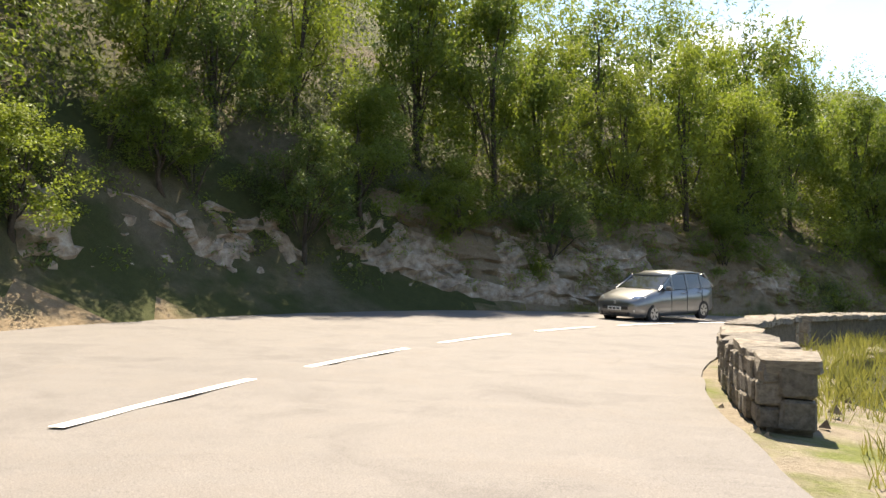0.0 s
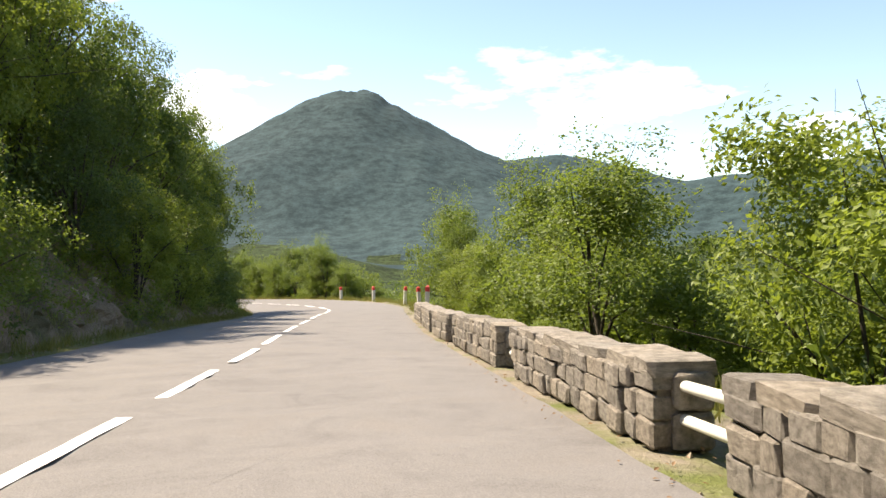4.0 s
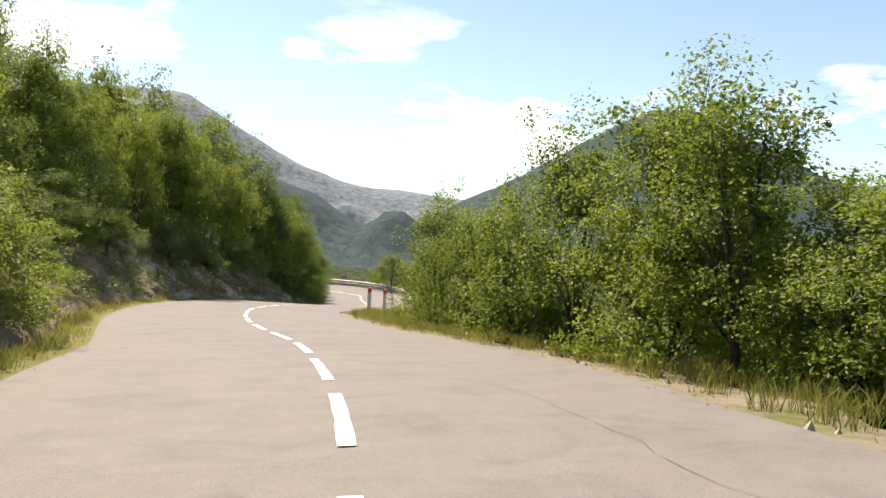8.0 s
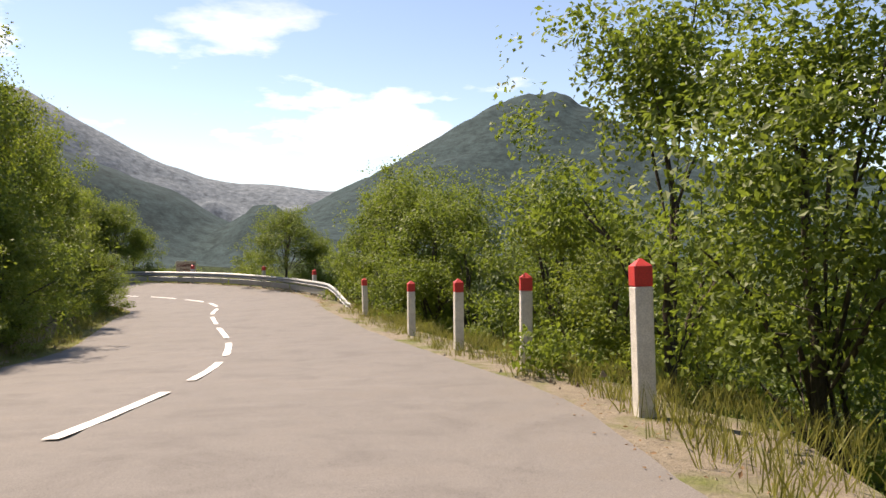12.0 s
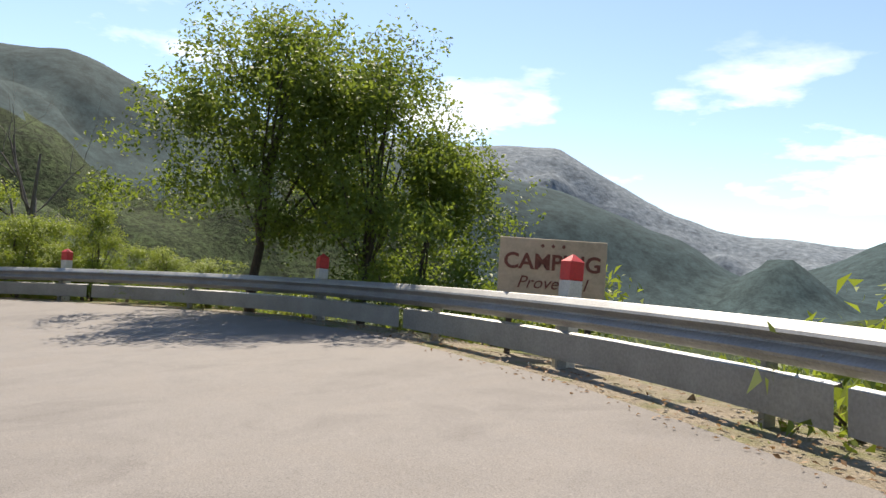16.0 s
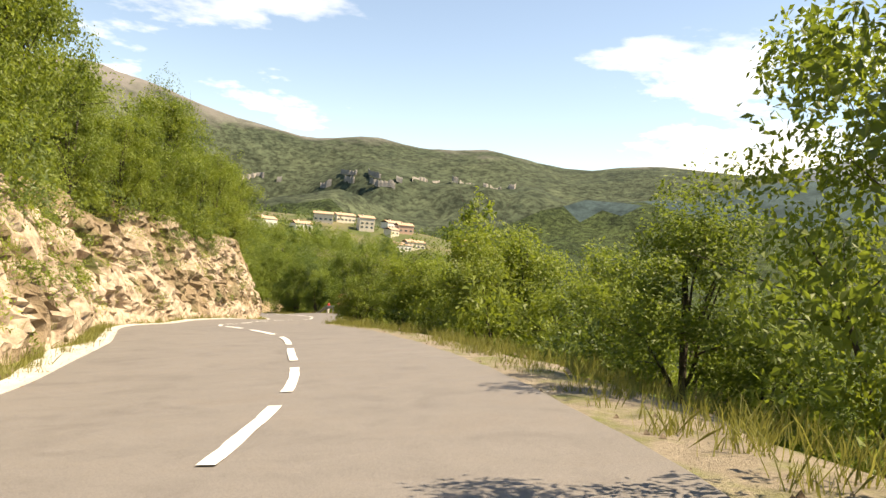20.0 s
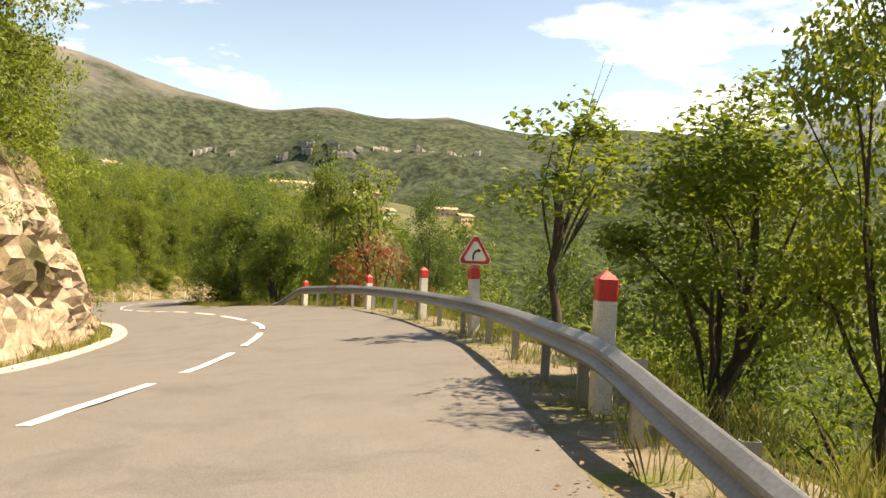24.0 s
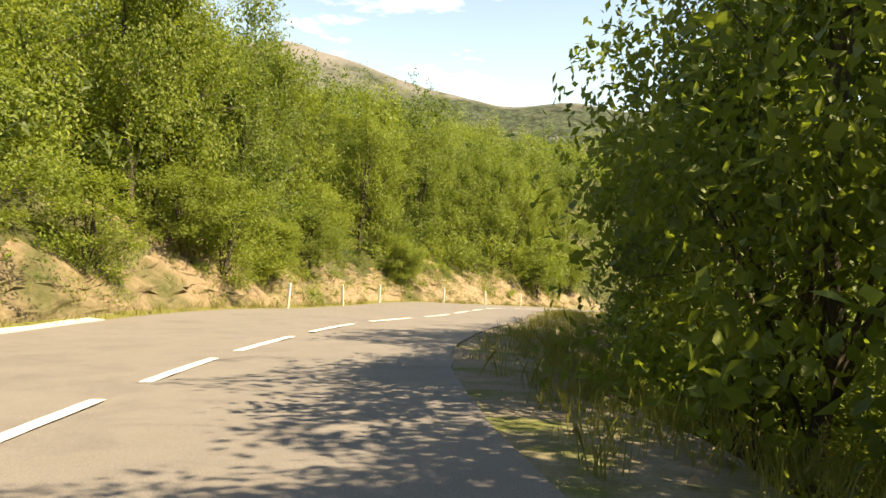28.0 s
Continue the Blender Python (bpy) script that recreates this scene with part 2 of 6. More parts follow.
# blue-grey distance haze is mixed into the base colours of these two
M_HAZYWOOD = forest("hazy_mountain_forest", (0.027, 0.047, 0.050), (0.043, 0.068, 0.070), 0.16, 0.6, None, 0.3)
M_HAZYROCK = forest("hazy_limestone_mountain", (0.12, 0.145, 0.17), (0.175, 0.20, 0.22), 0.03, 5.0, None, 0.3)
M_FIELD = soil("terraced_fields", (0.085, 0.11, 0.035), (0.17, 0.155, 0.075), (0.24, 0.215, 0.13), 0.52, 0.03)
M_LITTER = leaf("dry_leaf", (0.16, 0.085, 0.04), (0.34, 0.21, 0.11), (0.3, 0.18, 0.08))
M_LEAF = [leaf("oak_leaf", (0.055, 0.085, 0.016), (0.15, 0.195, 0.035), (0.31, 0.41, 0.05)),
          leaf("maple_leaf", (0.075, 0.11, 0.018), (0.20, 0.245, 0.04), (0.38, 0.47, 0.055)),
          leaf("evergreen_leaf", (0.04, 0.066, 0.02), (0.10, 0.145, 0.04), (0.22, 0.31, 0.045))]
M_REDLEAF = leaf("russet_leaf", (0.16, 0.06, 0.025), (0.30, 0.13, 0.05), (0.45, 0.16, 0.06))
M_GRASSBLADE = leaf("grass_blade", (0.10, 0.12, 0.03), (0.26, 0.25, 0.075), (0.36, 0.35, 0.08))
M_BARK = bark("oak_bark", (0.035, 0.028, 0.02), (0.12, 0.10, 0.08))
M_DEAD = bark("dead_wood", (0.07, 0.06, 0.055), (0.20, 0.18, 0.16))
M_WALLSTONE = stone("wall_stone", (0.15, 0.137, 0.12), (0.29, 0.265, 0.235), (0.43, 0.40, 0.36))
M_MORTAR = stone("wall_mortar", (0.13, 0.12, 0.105), (0.20, 0.18, 0.155), (0.27, 0.25, 0.21), 9)
M_ROCK = stone("limestone", (0.19, 0.14, 0.10), (0.45, 0.36, 0.27), (0.68, 0.61, 0.51), 3.4)
M_CONCRETE = plain("pale_concrete", (0.48, 0.45, 0.40), 0.9, 0, 0.3, 3.0, 0.5, 40)
M_POSTWHITE = plain("post_white_paint", (0.66, 0.63, 0.57), 0.75, 0, 0.35, 7.0, 0.3, 60)
M_POSTRED = plain("post_red_paint", (0.62, 0.045, 0.04), 0.5, 0, 0.3, 7.0, 0.2, 60)
M_STEEL = plain("galvanised_steel", (0.33, 0.33, 0.325), 0.55, 0.6, 0.3, 2.2, 0.15, 35)
M_TUBE = plain("tube_paint", (0.72, 0.70, 0.63), 0.55, 0, 0.25, 5.0, 0.1, 40)


# ---------------------------------------------------------------- mesh helpers
def mesh_ob(name, verts, faces, mats, parent=None, label="", smooth=False, midx=None, uvs=None):
    me = bpy.data.meshes.new(name)
    me.from_pydata([tuple(v) for v in verts] if not isinstance(verts, np.ndarray) else verts.tolist(), [],
                   faces if not isinstance(faces, np.ndarray) else faces.tolist())
    for m in (mats if isinstance(mats, (list, tuple)) else [mats]):
        me.materials.append(m)
    if midx is not None:
        me.polygons.foreach_set("material_index", np.asarray(midx, dtype=np.int32))
    if smooth:
        me.polygons.foreach_set("use_smooth", np.ones(len(me.polygons), dtype=bool))
    me.update()
    ob = new(name, me)
    if parent is not None:
        ob.parent = parent
    if label:
        tagged(ob, label)
    return ob


def part(name, bm, mat, parent=None, label="", smooth=False):
    me = bpy.data.meshes.new(name)
    bm.normal_update()
    bm.to_mesh(me)
    bm.free()
    for m in (mat if isinstance(mat, (list, tuple)) else [mat]):
        me.materials.append(m)
    if smooth:
        me.polygons.foreach_set("use_smooth", np.ones(len(me.polygons), dtype=bool))
    ob = new(name, me)
    if parent is not None:
        ob.parent = parent
    if label:
        tagged(ob, label)
    return ob


def thing(name, m, label, category, group="", kind=""):
    ob = new(name)
    ob.empty_display_size = 0.2
    ob.matrix_basis = m
    return tagged(ob, label, category, group, kind)


def box_bm(size, at=(0, 0, 0), bevel=0.0, bm=None, turn=None, taper=1.0):
    bm = bm or bmesh.new()
    made = bmesh.ops.create_cube(bm, size=1.0)["verts"]
    for v in made:
        k = taper if v.co.z > 0 else 1.0
        v.co = Vector((v.co.x * size[0] * k, v.co.y * size[1] * k, v.co.z * size[2]))
    if bevel:
        edges = list({e for v in made for e in v.link_edges})
        made = list({v for f in bmesh.ops.bevel(bm, geom=edges, offset=bevel, segments=1, affect='EDGES')["faces"] for v in f.verts} | {v for v in made if v.is_valid})
    mat = Matrix.Translation(at) @ (turn.to_4x4() if turn is not None else Matrix())
    bmesh.ops.transform(bm, matrix=mat, verts=made)
    return bm


def tube(points, radii, sides=6, cap=True):
    """Verts and faces of a tapering tube along points."""
    pts = [Vector(p) for p in points]
    verts, faces = [], []
    for i, p in enumerate(pts):
        d = (pts[min(i + 1, len(pts) - 1)] - pts[max(i - 1, 0)]).normalized()
        a = d.orthogonal().normalized() if i == 0 else (a - d * a.dot(d)).normalized()
        b = d.cross(a)
        for k in range(sides):
            ang = 2 * math.pi * k / sides
            verts.append(p + (a * math.cos(ang) + b * math.sin(ang)) * radii[i])
    for i in range(len(pts) - 1):
        for k in range(sides):
            k2 = (k + 1) % sides
            faces.append((i * sides + k, i * sides + k2, (i + 1) * sides + k2, (i + 1) * sides + k))
    if cap:
        faces.append(tuple(range(sides))[::-1])
        faces.append(tuple((len(pts) - 1) * sides + k for k in range(sides)))
    return verts, faces


def join_parts(chunks):
    verts, faces = [], []
    for v, f in chunks:
        o = len(verts)
        verts.extend(v)
        faces.extend(tuple(i + o for i in q) for q in f)
    return verts, faces


def lattice_noise(x, y, seed=0):
    """Smooth value noise on a unit lattice, in -1..1."""
    xi, yi = np.floor(x).astype(np.int64), np.floor(y).astype(np.int64)
    fx, fy = x - xi, y - yi
    fx, fy = fx * fx * (3 - 2 * fx), fy * fy * (3 - 2 * fy)

    def h(i, j):
        k = (i * 374761393 + j * 668265263 + seed * 982451653) & 0xFFFFFFFF
        k = ((k ^ (k >> 13)) * 1274126177) & 0xFFFFFFFF
        return ((k ^ (k >> 16)) & 0xFFFF) / 32767.5 - 1
    a, b, c, d = h(xi, yi), h(xi + 1, yi), h(xi, yi + 1), h(xi + 1, yi + 1)
    return (a * (1 - fx) + b * fx) * (1 - fy) + (c * (1 - fx) + d * fx) * fy


def fbm(x, y, scale, octaves=4, seed=0, gain=0.5):
    out, amp, k = 0.0, 1.0, 1.0 / scale
    for o in range(octaves):
        out = out + amp * lattice_noise(x * k + 17.3 * o, y * k - 9.1 * o, seed + o)
        amp, k = amp * gain, k * 2.03
    return out


# ---------------------------------------------------------------- the road's line
# Knots every 5 m along the centre line: plan, height, crossfall (degrees, right side up) and the widths to each edge.
KNOT = 5.0
ROAD_X = [48.90, 44.40, 39.80, 35.20, 30.70, 26.10, 21.50, 17.10, 13.00, 9.30, 6.20, 3.90, 2.30, 1.20, 0.70, 0.30, -0.20, -0.70, -1.30, -1.90, -2.50, -3.20, -3.90, -4.50, -5.20, -5.80, -6.20, -7.30, -9.10, -11.30, -13.90, -16.90, -20.10, -23.70, -27.10, -30.30, -33.20, -35.50, -37.40, -38.70, -40.00, -41.50, -43.32, -45.89, -49.06, -52.19, -55.03, -59.32, -65.68, -73.60, -81.29, -86.57, -90.27, -93.38, -96.20, -98.04, -99.57, -100.16, -100.92, -103.44, -106.34, -109.79, -113.57, -116.79, -117.56, -117.83, -117.90, -117.83, -118.90, -120.59, -123.24, -126.99, -130.12, -133.35, -138.25, -142.81, -147.32, -152.02, -156.98, -162.21]
ROAD_Y = [-73.10, -71.10, -69.10, -67.00, -65.00, -62.90, -60.90, -58.60, -55.80, -52.40, -48.50, -44.10, -39.30, -34.50, -29.50, -24.50, -19.50, -14.60, -9.60, -4.60, 0.30, 5.30, 10.20, 15.20, 20.20, 25.10, 30.10, 35.00, 39.60, 44.10, 48.30, 52.40, 56.20, 59.70, 63.30, 67.20, 71.30, 75.70, 80.30, 85.10, 90.00, 94.70, 99.34, 104.08, 108.74, 113.43, 118.35, 122.96, 125.98, 126.69, 121.45, 114.53, 108.19, 102.53, 96.85, 91.35, 85.91, 79.69, 73.03, 66.94, 61.12, 54.95, 48.63, 41.31, 34.60, 28.11, 20.91, 13.97, 7.05, 0.48, -5.93, -11.94, -18.20, -24.24, -29.54, -34.75, -39.62, -44.10, -48.42, -52.36]
ROAD_Z = [5.46, 5.24, 5.01, 4.78, 4.55, 4.32, 4.11, 3.90, 3.70, 3.49, 3.27, 3.04, 2.78, 2.47, 2.11, 1.74, 1.37, 1.00, 0.64, 0.30, -0.04, -0.39, -0.75, -1.11, -1.49, -1.85, -2.16, -2.46, -2.73, -3.00, -3.26, -3.51, -3.76, -3.99, -4.21, -4.42, -4.61, -4.82, -5.08, -5.40, -5.73, -6.06, -6.36, -6.56, -6.66, -6.74, -6.80, -6.87, -6.86, -6.97, -7.52, -8.11, -8.64, -9.11, -9.53, -9.92, -10.33, -10.90, -11.60, -12.23, -12.75, -13.34, -13.98, -14.55, -15.11, -15.77, -16.61, -17.34, -18.04, -18.67, -19.24, -19.83, -20.46, -21.09, -21.73, -22.38, -23.04, -23.68, -24.32, -24.97]
ROAD_BANK = [0.1, 0.1, 0.1, 0.1, 0.1, 0.1, 0.0, -0.1, -0.2, -0.1, -0.0, 0.1, 0.3, 0.4, 0.5, 0.3, -0.0, -0.3, -0.5, -0.6, -0.7, -0.8, -0.7, -0.4, 0.2, 1.0, 1.7, 2.3, 2.6, 2.5, 2.1, 1.6, 1.2, 0.8, 0.4, -0.1, -0.5, -0.7, -0.7, -0.5, -0.1, 0.3, 0.6, 0.5, 0.5, 1.2, 2.2, 3.7, 5.4, 6.5, 7.3, 5.8, 4.9, 5.1, 5.2, 4.8, 4.4, 4.0, 3.9, 3.9, 3.0, 3.0, 5.4, 6.1, 5.4, 4.5, 3.5, 3.6, 3.0, 3.0, 3.0, 3.0, 3.0, 3.0, 3.0, 3.0, 3.0, 3.0, 3.0, 3.0]
ROAD_WR = [6.1, 6.0, 5.9, 5.9, 5.8, 5.7, 5.6, 5.4, 5.0, 4.7, 4.7, 4.5, 4.4, 4.4, 4.2, 4.0, 4.0, 4.0, 4.0, 3.9, 3.8, 3.8, 4.0, 4.1, 4.3, 4.4, 4.3, 4.0, 3.9, 3.9, 4.0, 4.2, 3.9, 3.8, 4.1, 4.0, 4.1, 4.4, 4.7, 5.0, 4.9, 4.9, 4.2, 3.9, 4.2, 4.4, 4.5, 5.0, 5.2, 5.0, 4.8, 3.7, 3.4, 3.4, 3.1, 3.1, 3.0, 3.3, 4.3, 4.2, 4.2, 4.5, 4.1, 3.4, 3.4, 3.0, 2.9, 3.6, 3.4, 3.3, 3.4, 3.0, 2.8, 2.6, 2.5, 2.5, 2.5, 2.5, 2.5, 2.4]
ROAD_WL = [4.5, 4.7, 4.8, 5.0, 5.2, 5.3, 5.6, 6.6, 8.1, 8.9, 8.3, 6.2, 4.4, 3.5, 3.4, 3.5, 3.6, 3.7, 3.7, 3.7, 3.7, 3.7, 3.7, 3.7, 3.8, 4.0, 4.5, 4.6, 4.2, 3.8, 3.9, 4.2, 4.2, 4.3, 4.6, 4.8, 4.8, 4.7, 4.7, 5.0, 5.1, 4.7, 4.4, 3.8, 3.6, 3.6, 3.7, 3.7, 3.2, 3.0, 3.8, 4.5, 4.1, 3.5, 3.8, 4.2, 4.5, 4.2, 3.9, 3.6, 3.8, 3.5, 3.5, 3.8, 3.3, 3.7, 4.4, 4.7, 4.8, 5.2, 5.9, 6.2, 6.2, 6.4, 6.4, 6.4, 6.4, 6.3, 6.3, 6.3]



def spline(values, s):
    """Catmull-Rom through the knots at station s (arrays welcome)."""
    v = np.asarray(values, float)
    v = np.r_[2 * v[0] - v[1], v, 2 * v[-1] - v[-2]]
    t = np.clip(np.asarray(s, float) / KNOT, 0, len(values) - 1.0001)
    i = np.floor(t).astype(int)
    f = t - i
    p0, p1, p2, p3 = v[i], v[i + 1], v[i + 2], v[i + 3]
    return p1 + 0.5 * f * (p2 - p0 + f * (2 * p0 - 5 * p1 + 4 * p2 - p3 + f * (3 * (p1 - p2) + p3 - p0)))


LENGTH = KNOT * (len(ROAD_X) - 1)
ST = np.arange(0, LENGTH, 1.0)
CX, CY, CZ = spline(ROAD_X, ST), spline(ROAD_Y, ST), spline(ROAD_Z, ST)
BANK, WR, WL = np.tan(np.radians(spline(ROAD_BANK, ST))), spline(ROAD_WR, ST), spline(ROAD_WL, ST)
TX, TY = np.gradient(CX), np.gradient(CY)
_n = np.hypot(TX, TY)
TX, TY = TX / _n, TY / _n


def on_road(s, u, dz=0.0):
    """The place at station s, u metres right of the centre line, on the road's (banked) surface."""
    g = lambda a: float(np.interp(s, ST, a))  # noqa: E731
    return Vector((g(CX) + u * g(TY), g(CY) - u * g(TX), g(CZ) + min(max(u, -g(WL) - 1), g(WR) + 1) * g(BANK) + dz))


def heading(s):
    """Degrees, left of +y, of the road's way at station s."""
    return math.degrees(math.atan2(-float(np.interp(s, ST, TX)), float(np.interp(s, ST, TY))))


def edge(s, side):
    return float(np.interp(s, ST, WR)) if side > 0 else -float(np.interp(s, ST, WL))


# height of the cut bank on the left, and how sheer it is, by station
BANK_AT = [0, 40, 60, 80, 110, 125, 140, 160, 185, 205, 220, 235, 250, 262, 270, 285, 303, 318, 325, 345, 400]
BANK_H = [3.0, 3.6, 3.4, 2.8, 2.4, 2.0, 1.6, 2.8, 3.6, 2.6, 1.2, 1.0, 1.8, 2.8, 3.2, 4.2, 5.4, 5.2, 2.6, 2.2, 2.0]
BANK_STEEP = [1.6, 1.7, 1.5, 1.2, 1.2, 1.0, 0.8, 0.9, 1.0, 0.9, 0.8, 0.8, 1.2, 1.4, 1.3, 1.9, 2.2, 2.5, 1.0, 0.9, 0.9]


def side_profile(d, s, left):
    """Height over the road's edge at d metres outside it."""
    bh, st = np.interp(s, BANK_AT, BANK_H), np.interp(s, BANK_AT, BANK_STEEP)
    e = np.maximum(d - 1.9, 0)   # the ground lies a little behind the broken face
    over = np.maximum(e - bh / st, 0)
    up = np.minimum(e * st, bh) + np.minimum(over, 26) * np.interp(s, [0, 60, 90, 220, 260, 320, 340, 352, 400], [0.85, 0.75, 0.45, 0.36, 0.3, 0.24, 0.2, 0.4, 0.5])
    down = -0.05 * np.minimum(d, 1.6) - np.maximum(d - 1.6, 0) * 0.42
    return np.where(left, up, down)


# single hills: yaw, distance, top, half-width across, half-width along, sharpness (1: a cone)
HILLS = [(7.3, 2600, 585, 1000, 950, 1), (-9, 2800, 300, 620, 500, 2), (27.3, 1500, 92, 110, 160, 2), (154, 560, 12, 190, 170, 2), (171, 540, 20, 120, 160, 2)]
# two chains of ridges round the valley: yaw and height of the crest
NEAR_YAW = [-75, -40, -15, 0, 15, 25, 30, 34, 43, 50, 58, 63, 68, 72.5, 78, 83, 90, 99, 107, 113, 120, 128, 133.5, 139.5, 145.5, 151.5, 155.5, 159.5, 163.5, 167.5, 171.5, 175.5, 179.5, 186.5, 199.5, 225, 260, 285]
NEAR_TOP = [280, 190, 120, 60, 40, 50, 60, 140, 250, 300, 325, 338, 305, 388, 455, 450, 408, 329, 236, 185, 200, 225, 226, 212, 250, 236, 260, 240, 265, 295, 335, 360, 335, 328, 310, 250, 280, 280]
FAR_YAW = [-75, -30, -15, -12, -5, 23, 27, 29.5, 32.5, 35.5, 38, 41, 43.5, 47, 52.5, 60, 75, 95, 100, 105, 108, 115, 120, 127, 136, 285]
FAR_TOP = [100, 150, 270, 310, 320, 300, 335, 345, 380, 450, 540, 650, 745, 760, 740, 760, 790, 800, 772, 775, 800, 690, 580, 480, 150, 100]
HUB = (-50.0, 70.0)


def far_height(x, y):
    """The valley and the mountains round it."""
    base = -62 + 10 * fbm(x, y, 260, 3, 5)
    total = np.zeros_like(x)
    for yaw, dist, top, across, along, sharp in HILLS:
        a = radians(yaw)
        hx, hy = HUB[0] - math.sin(a) * dist, HUB[1] + math.cos(a) * dist
        du = (x - hx) * math.cos(a) + (y - hy) * math.sin(a)
        dv = -(x - hx) * math.sin(a) + (y - hy) * math.cos(a)
        wob = 1 + (0.10 if sharp == 1 else 0.22) * fbm(x + 31 * yaw, y, across * 0.5, 4, 11)
        q = np.hypot(du / across, dv / along) * wob
        g = np.maximum(1 - np.hypot(q, 0.07 + 0.05 * fbm(x, y, 90, 3, 66)) * 0.92, 0) if sharp == 1 else np.exp(-q * q)
        total = total + ((top + 62) * g) ** 4
    r = np.hypot(x - HUB[0], y - HUB[1])
    az = (np.degrees(np.arctan2(-(x - HUB[0]), y - HUB[1])) + 75) % 360 - 75
    spur = fbm(x, y, 420, 4, 8)
    for yaws, tops, dist, front in ((NEAR_YAW, NEAR_TOP, 1900, 560), (FAR_YAW, FAR_TOP, 4000, 900)):
        d = np.maximum(dist - r, 0) / front
        g = np.exp(-(d * np.clip(1 + 0.45 * spur * np.clip(d, 0, 1), 0.75, 1.6)) ** 2 * 0.9) * np.where(r > dist, np.maximum(1 - ((r - dist) / (2.2 * front)) ** 2, 0), 1)
        total = total + ((np.interp(az, yaws, tops) + 62) * g) ** 4
    z = total ** 0.25
    return base * np.clip(1 - z / 300, 0, 1) - 62 * np.clip(z / 300, 0, 1) + z + np.minimum(z, 160) / 160 * (7 * fbm(x, y, 170, 5, 21, 0.55))


def ground_height(x, y):
    """The hillside the road is cut into, going over into the far land."""
    shape = x.shape
    x, y = x.ravel(), y.ravel()
    z = far_height(x, y)
    near = np.zeros(len(x), bool)
    dmin = np.full(len(x), 1e9)
    for k in range(0, len(ST), 6):
        dmin = np.minimum(dmin, np.hypot(x - CX[k], y - CY[k]))
    idx = np.nonzero(dmin < 190)[0]
    for part_i in np.array_split(idx, max(1, len(idx) // 6000)):
        px, py = x[part_i][:, None], y[part_i][:, None]
        ox, oy = px - CX[None], py - CY[None]
        u = ox * TY[None] - oy * TX[None]
        d = np.hypot(ox, oy)
        left = u < 0
        out = d - np.where(left, WL[None], WR[None])
        zz = CZ[None] + np.where(left, -WL[None], WR[None]) * BANK[None] + side_profile(np.maximum(out, 0), ST[None], left)
        zz = np.where(out < 0, CZ[None] + u * BANK[None] - 0.35, zz)
        w = 1 / (d + 0.05) ** 6
        hz = (zz * w).sum(1) / w.sum(1)
        dn = d.min(1)
        j = d.argmin(1)
        outn = out[np.arange(len(j)), j]
        # rough ground, growing away from the edge
        rough = np.clip((outn - 1.0) / 3.0, 0, 1)
        hz = hz + rough * (0.28 * fbm(px[:, 0], py[:, 0], 2.6, 3, 3) + 0.5 * fbm(px[:, 0], py[:, 0], 9, 3, 4))
        on_left = left[np.arange(len(j)), j]
        hz = np.where(on_left & (outn < 2.3), hz - 0.5, np.where(outn < 0.9, hz - 0.12, hz))
        t = np.clip((dn - 55) / 110, 0, 1)
        t = t * t * (3 - 2 * t)
        z[part_i] = hz * (1 - t) + z[part_i] * t
    return z.reshape(shape)


def ground_at(x, y):
    return float(ground_height(np.array([float(x)]), np.array([float(y)]))[0])


def axis(lo, hi, step, reach):
    core = np.arange(lo, hi, step)
    grow = [step]
    while sum(grow) < reach:
        grow.append(min(grow[-1] * 1.085, 46))
    g = np.cumsum(grow)
    return np.r_[lo - g[::-1], core, core[-1] + g]


def build_ground():
    xs, ys = axis(-162, 34, 0.95, 4700), axis(-82, 148, 0.95, 4700)
    gx, gy = np.meshgrid(xs, ys)
    z = ground_height(gx, gy)
    nx, ny = len(xs), len(ys)
    verts = np.stack([gx.ravel(), gy.ravel(), z.ravel()], 1)
    i = (np.arange(ny - 1)[:, None] * nx + np.arange(nx - 1)[None]).ravel()
    faces = np.stack([i, i + 1, i + nx + 1, i + nx], 1)
    c = verts[faces].mean(1)
    dmin = np.full(len(c), 1e9)
    side = np.zeros(len(c))
    stn = np.zeros(len(c))
    for k in range(0, len(ST), 3):
        d = np.hypot(c[:, 0] - CX[k], c[:, 1] - CY[k])
        m = d < dmin
        dmin[m] = d[m]
        side[m] = ((c[:, 0] - CX[k]) * TY[k] - (c[:, 1] - CY[k]) * TX[k])[m]
        stn[m] = ST[k]
    hub = np.hypot(c[:, 0] - HUB[0], c[:, 1] - HUB[1])
    mat = np.full(len(c), 0)
    bank_top = np.interp(stn, BANK_AT, BANK_H) / np.interp(stn, BANK_AT, BANK_STEEP) + 1.5
    mat[(side < 0) & (dmin < 4.0 + bank_top + 1.6 * fbm(c[:, 0], c[:, 1], 5, 3, 60))] = 1
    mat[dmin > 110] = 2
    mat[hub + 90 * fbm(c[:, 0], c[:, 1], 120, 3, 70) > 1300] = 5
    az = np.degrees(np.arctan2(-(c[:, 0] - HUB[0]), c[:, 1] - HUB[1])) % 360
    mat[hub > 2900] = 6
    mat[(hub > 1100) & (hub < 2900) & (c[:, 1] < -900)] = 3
    field = (az > 140) & (az < 172) & (hub > 430) & (hub < 760) & (fbm(c[:, 0], c[:, 1], 130, 3, 50) > -0.06)
    mat[field] = 4
    ob = mesh_ob("ground", verts, faces, [M_SLOPE, M_CUT, M_FOREST, M_MOUNT, M_FIELD, M_HAZYWOOD, M_HAZYROCK], None, "", True, mat)
    return tagged(ob, "wooded hillside and mountains round a valley", "ground", kind="structure")


ground = build_ground()


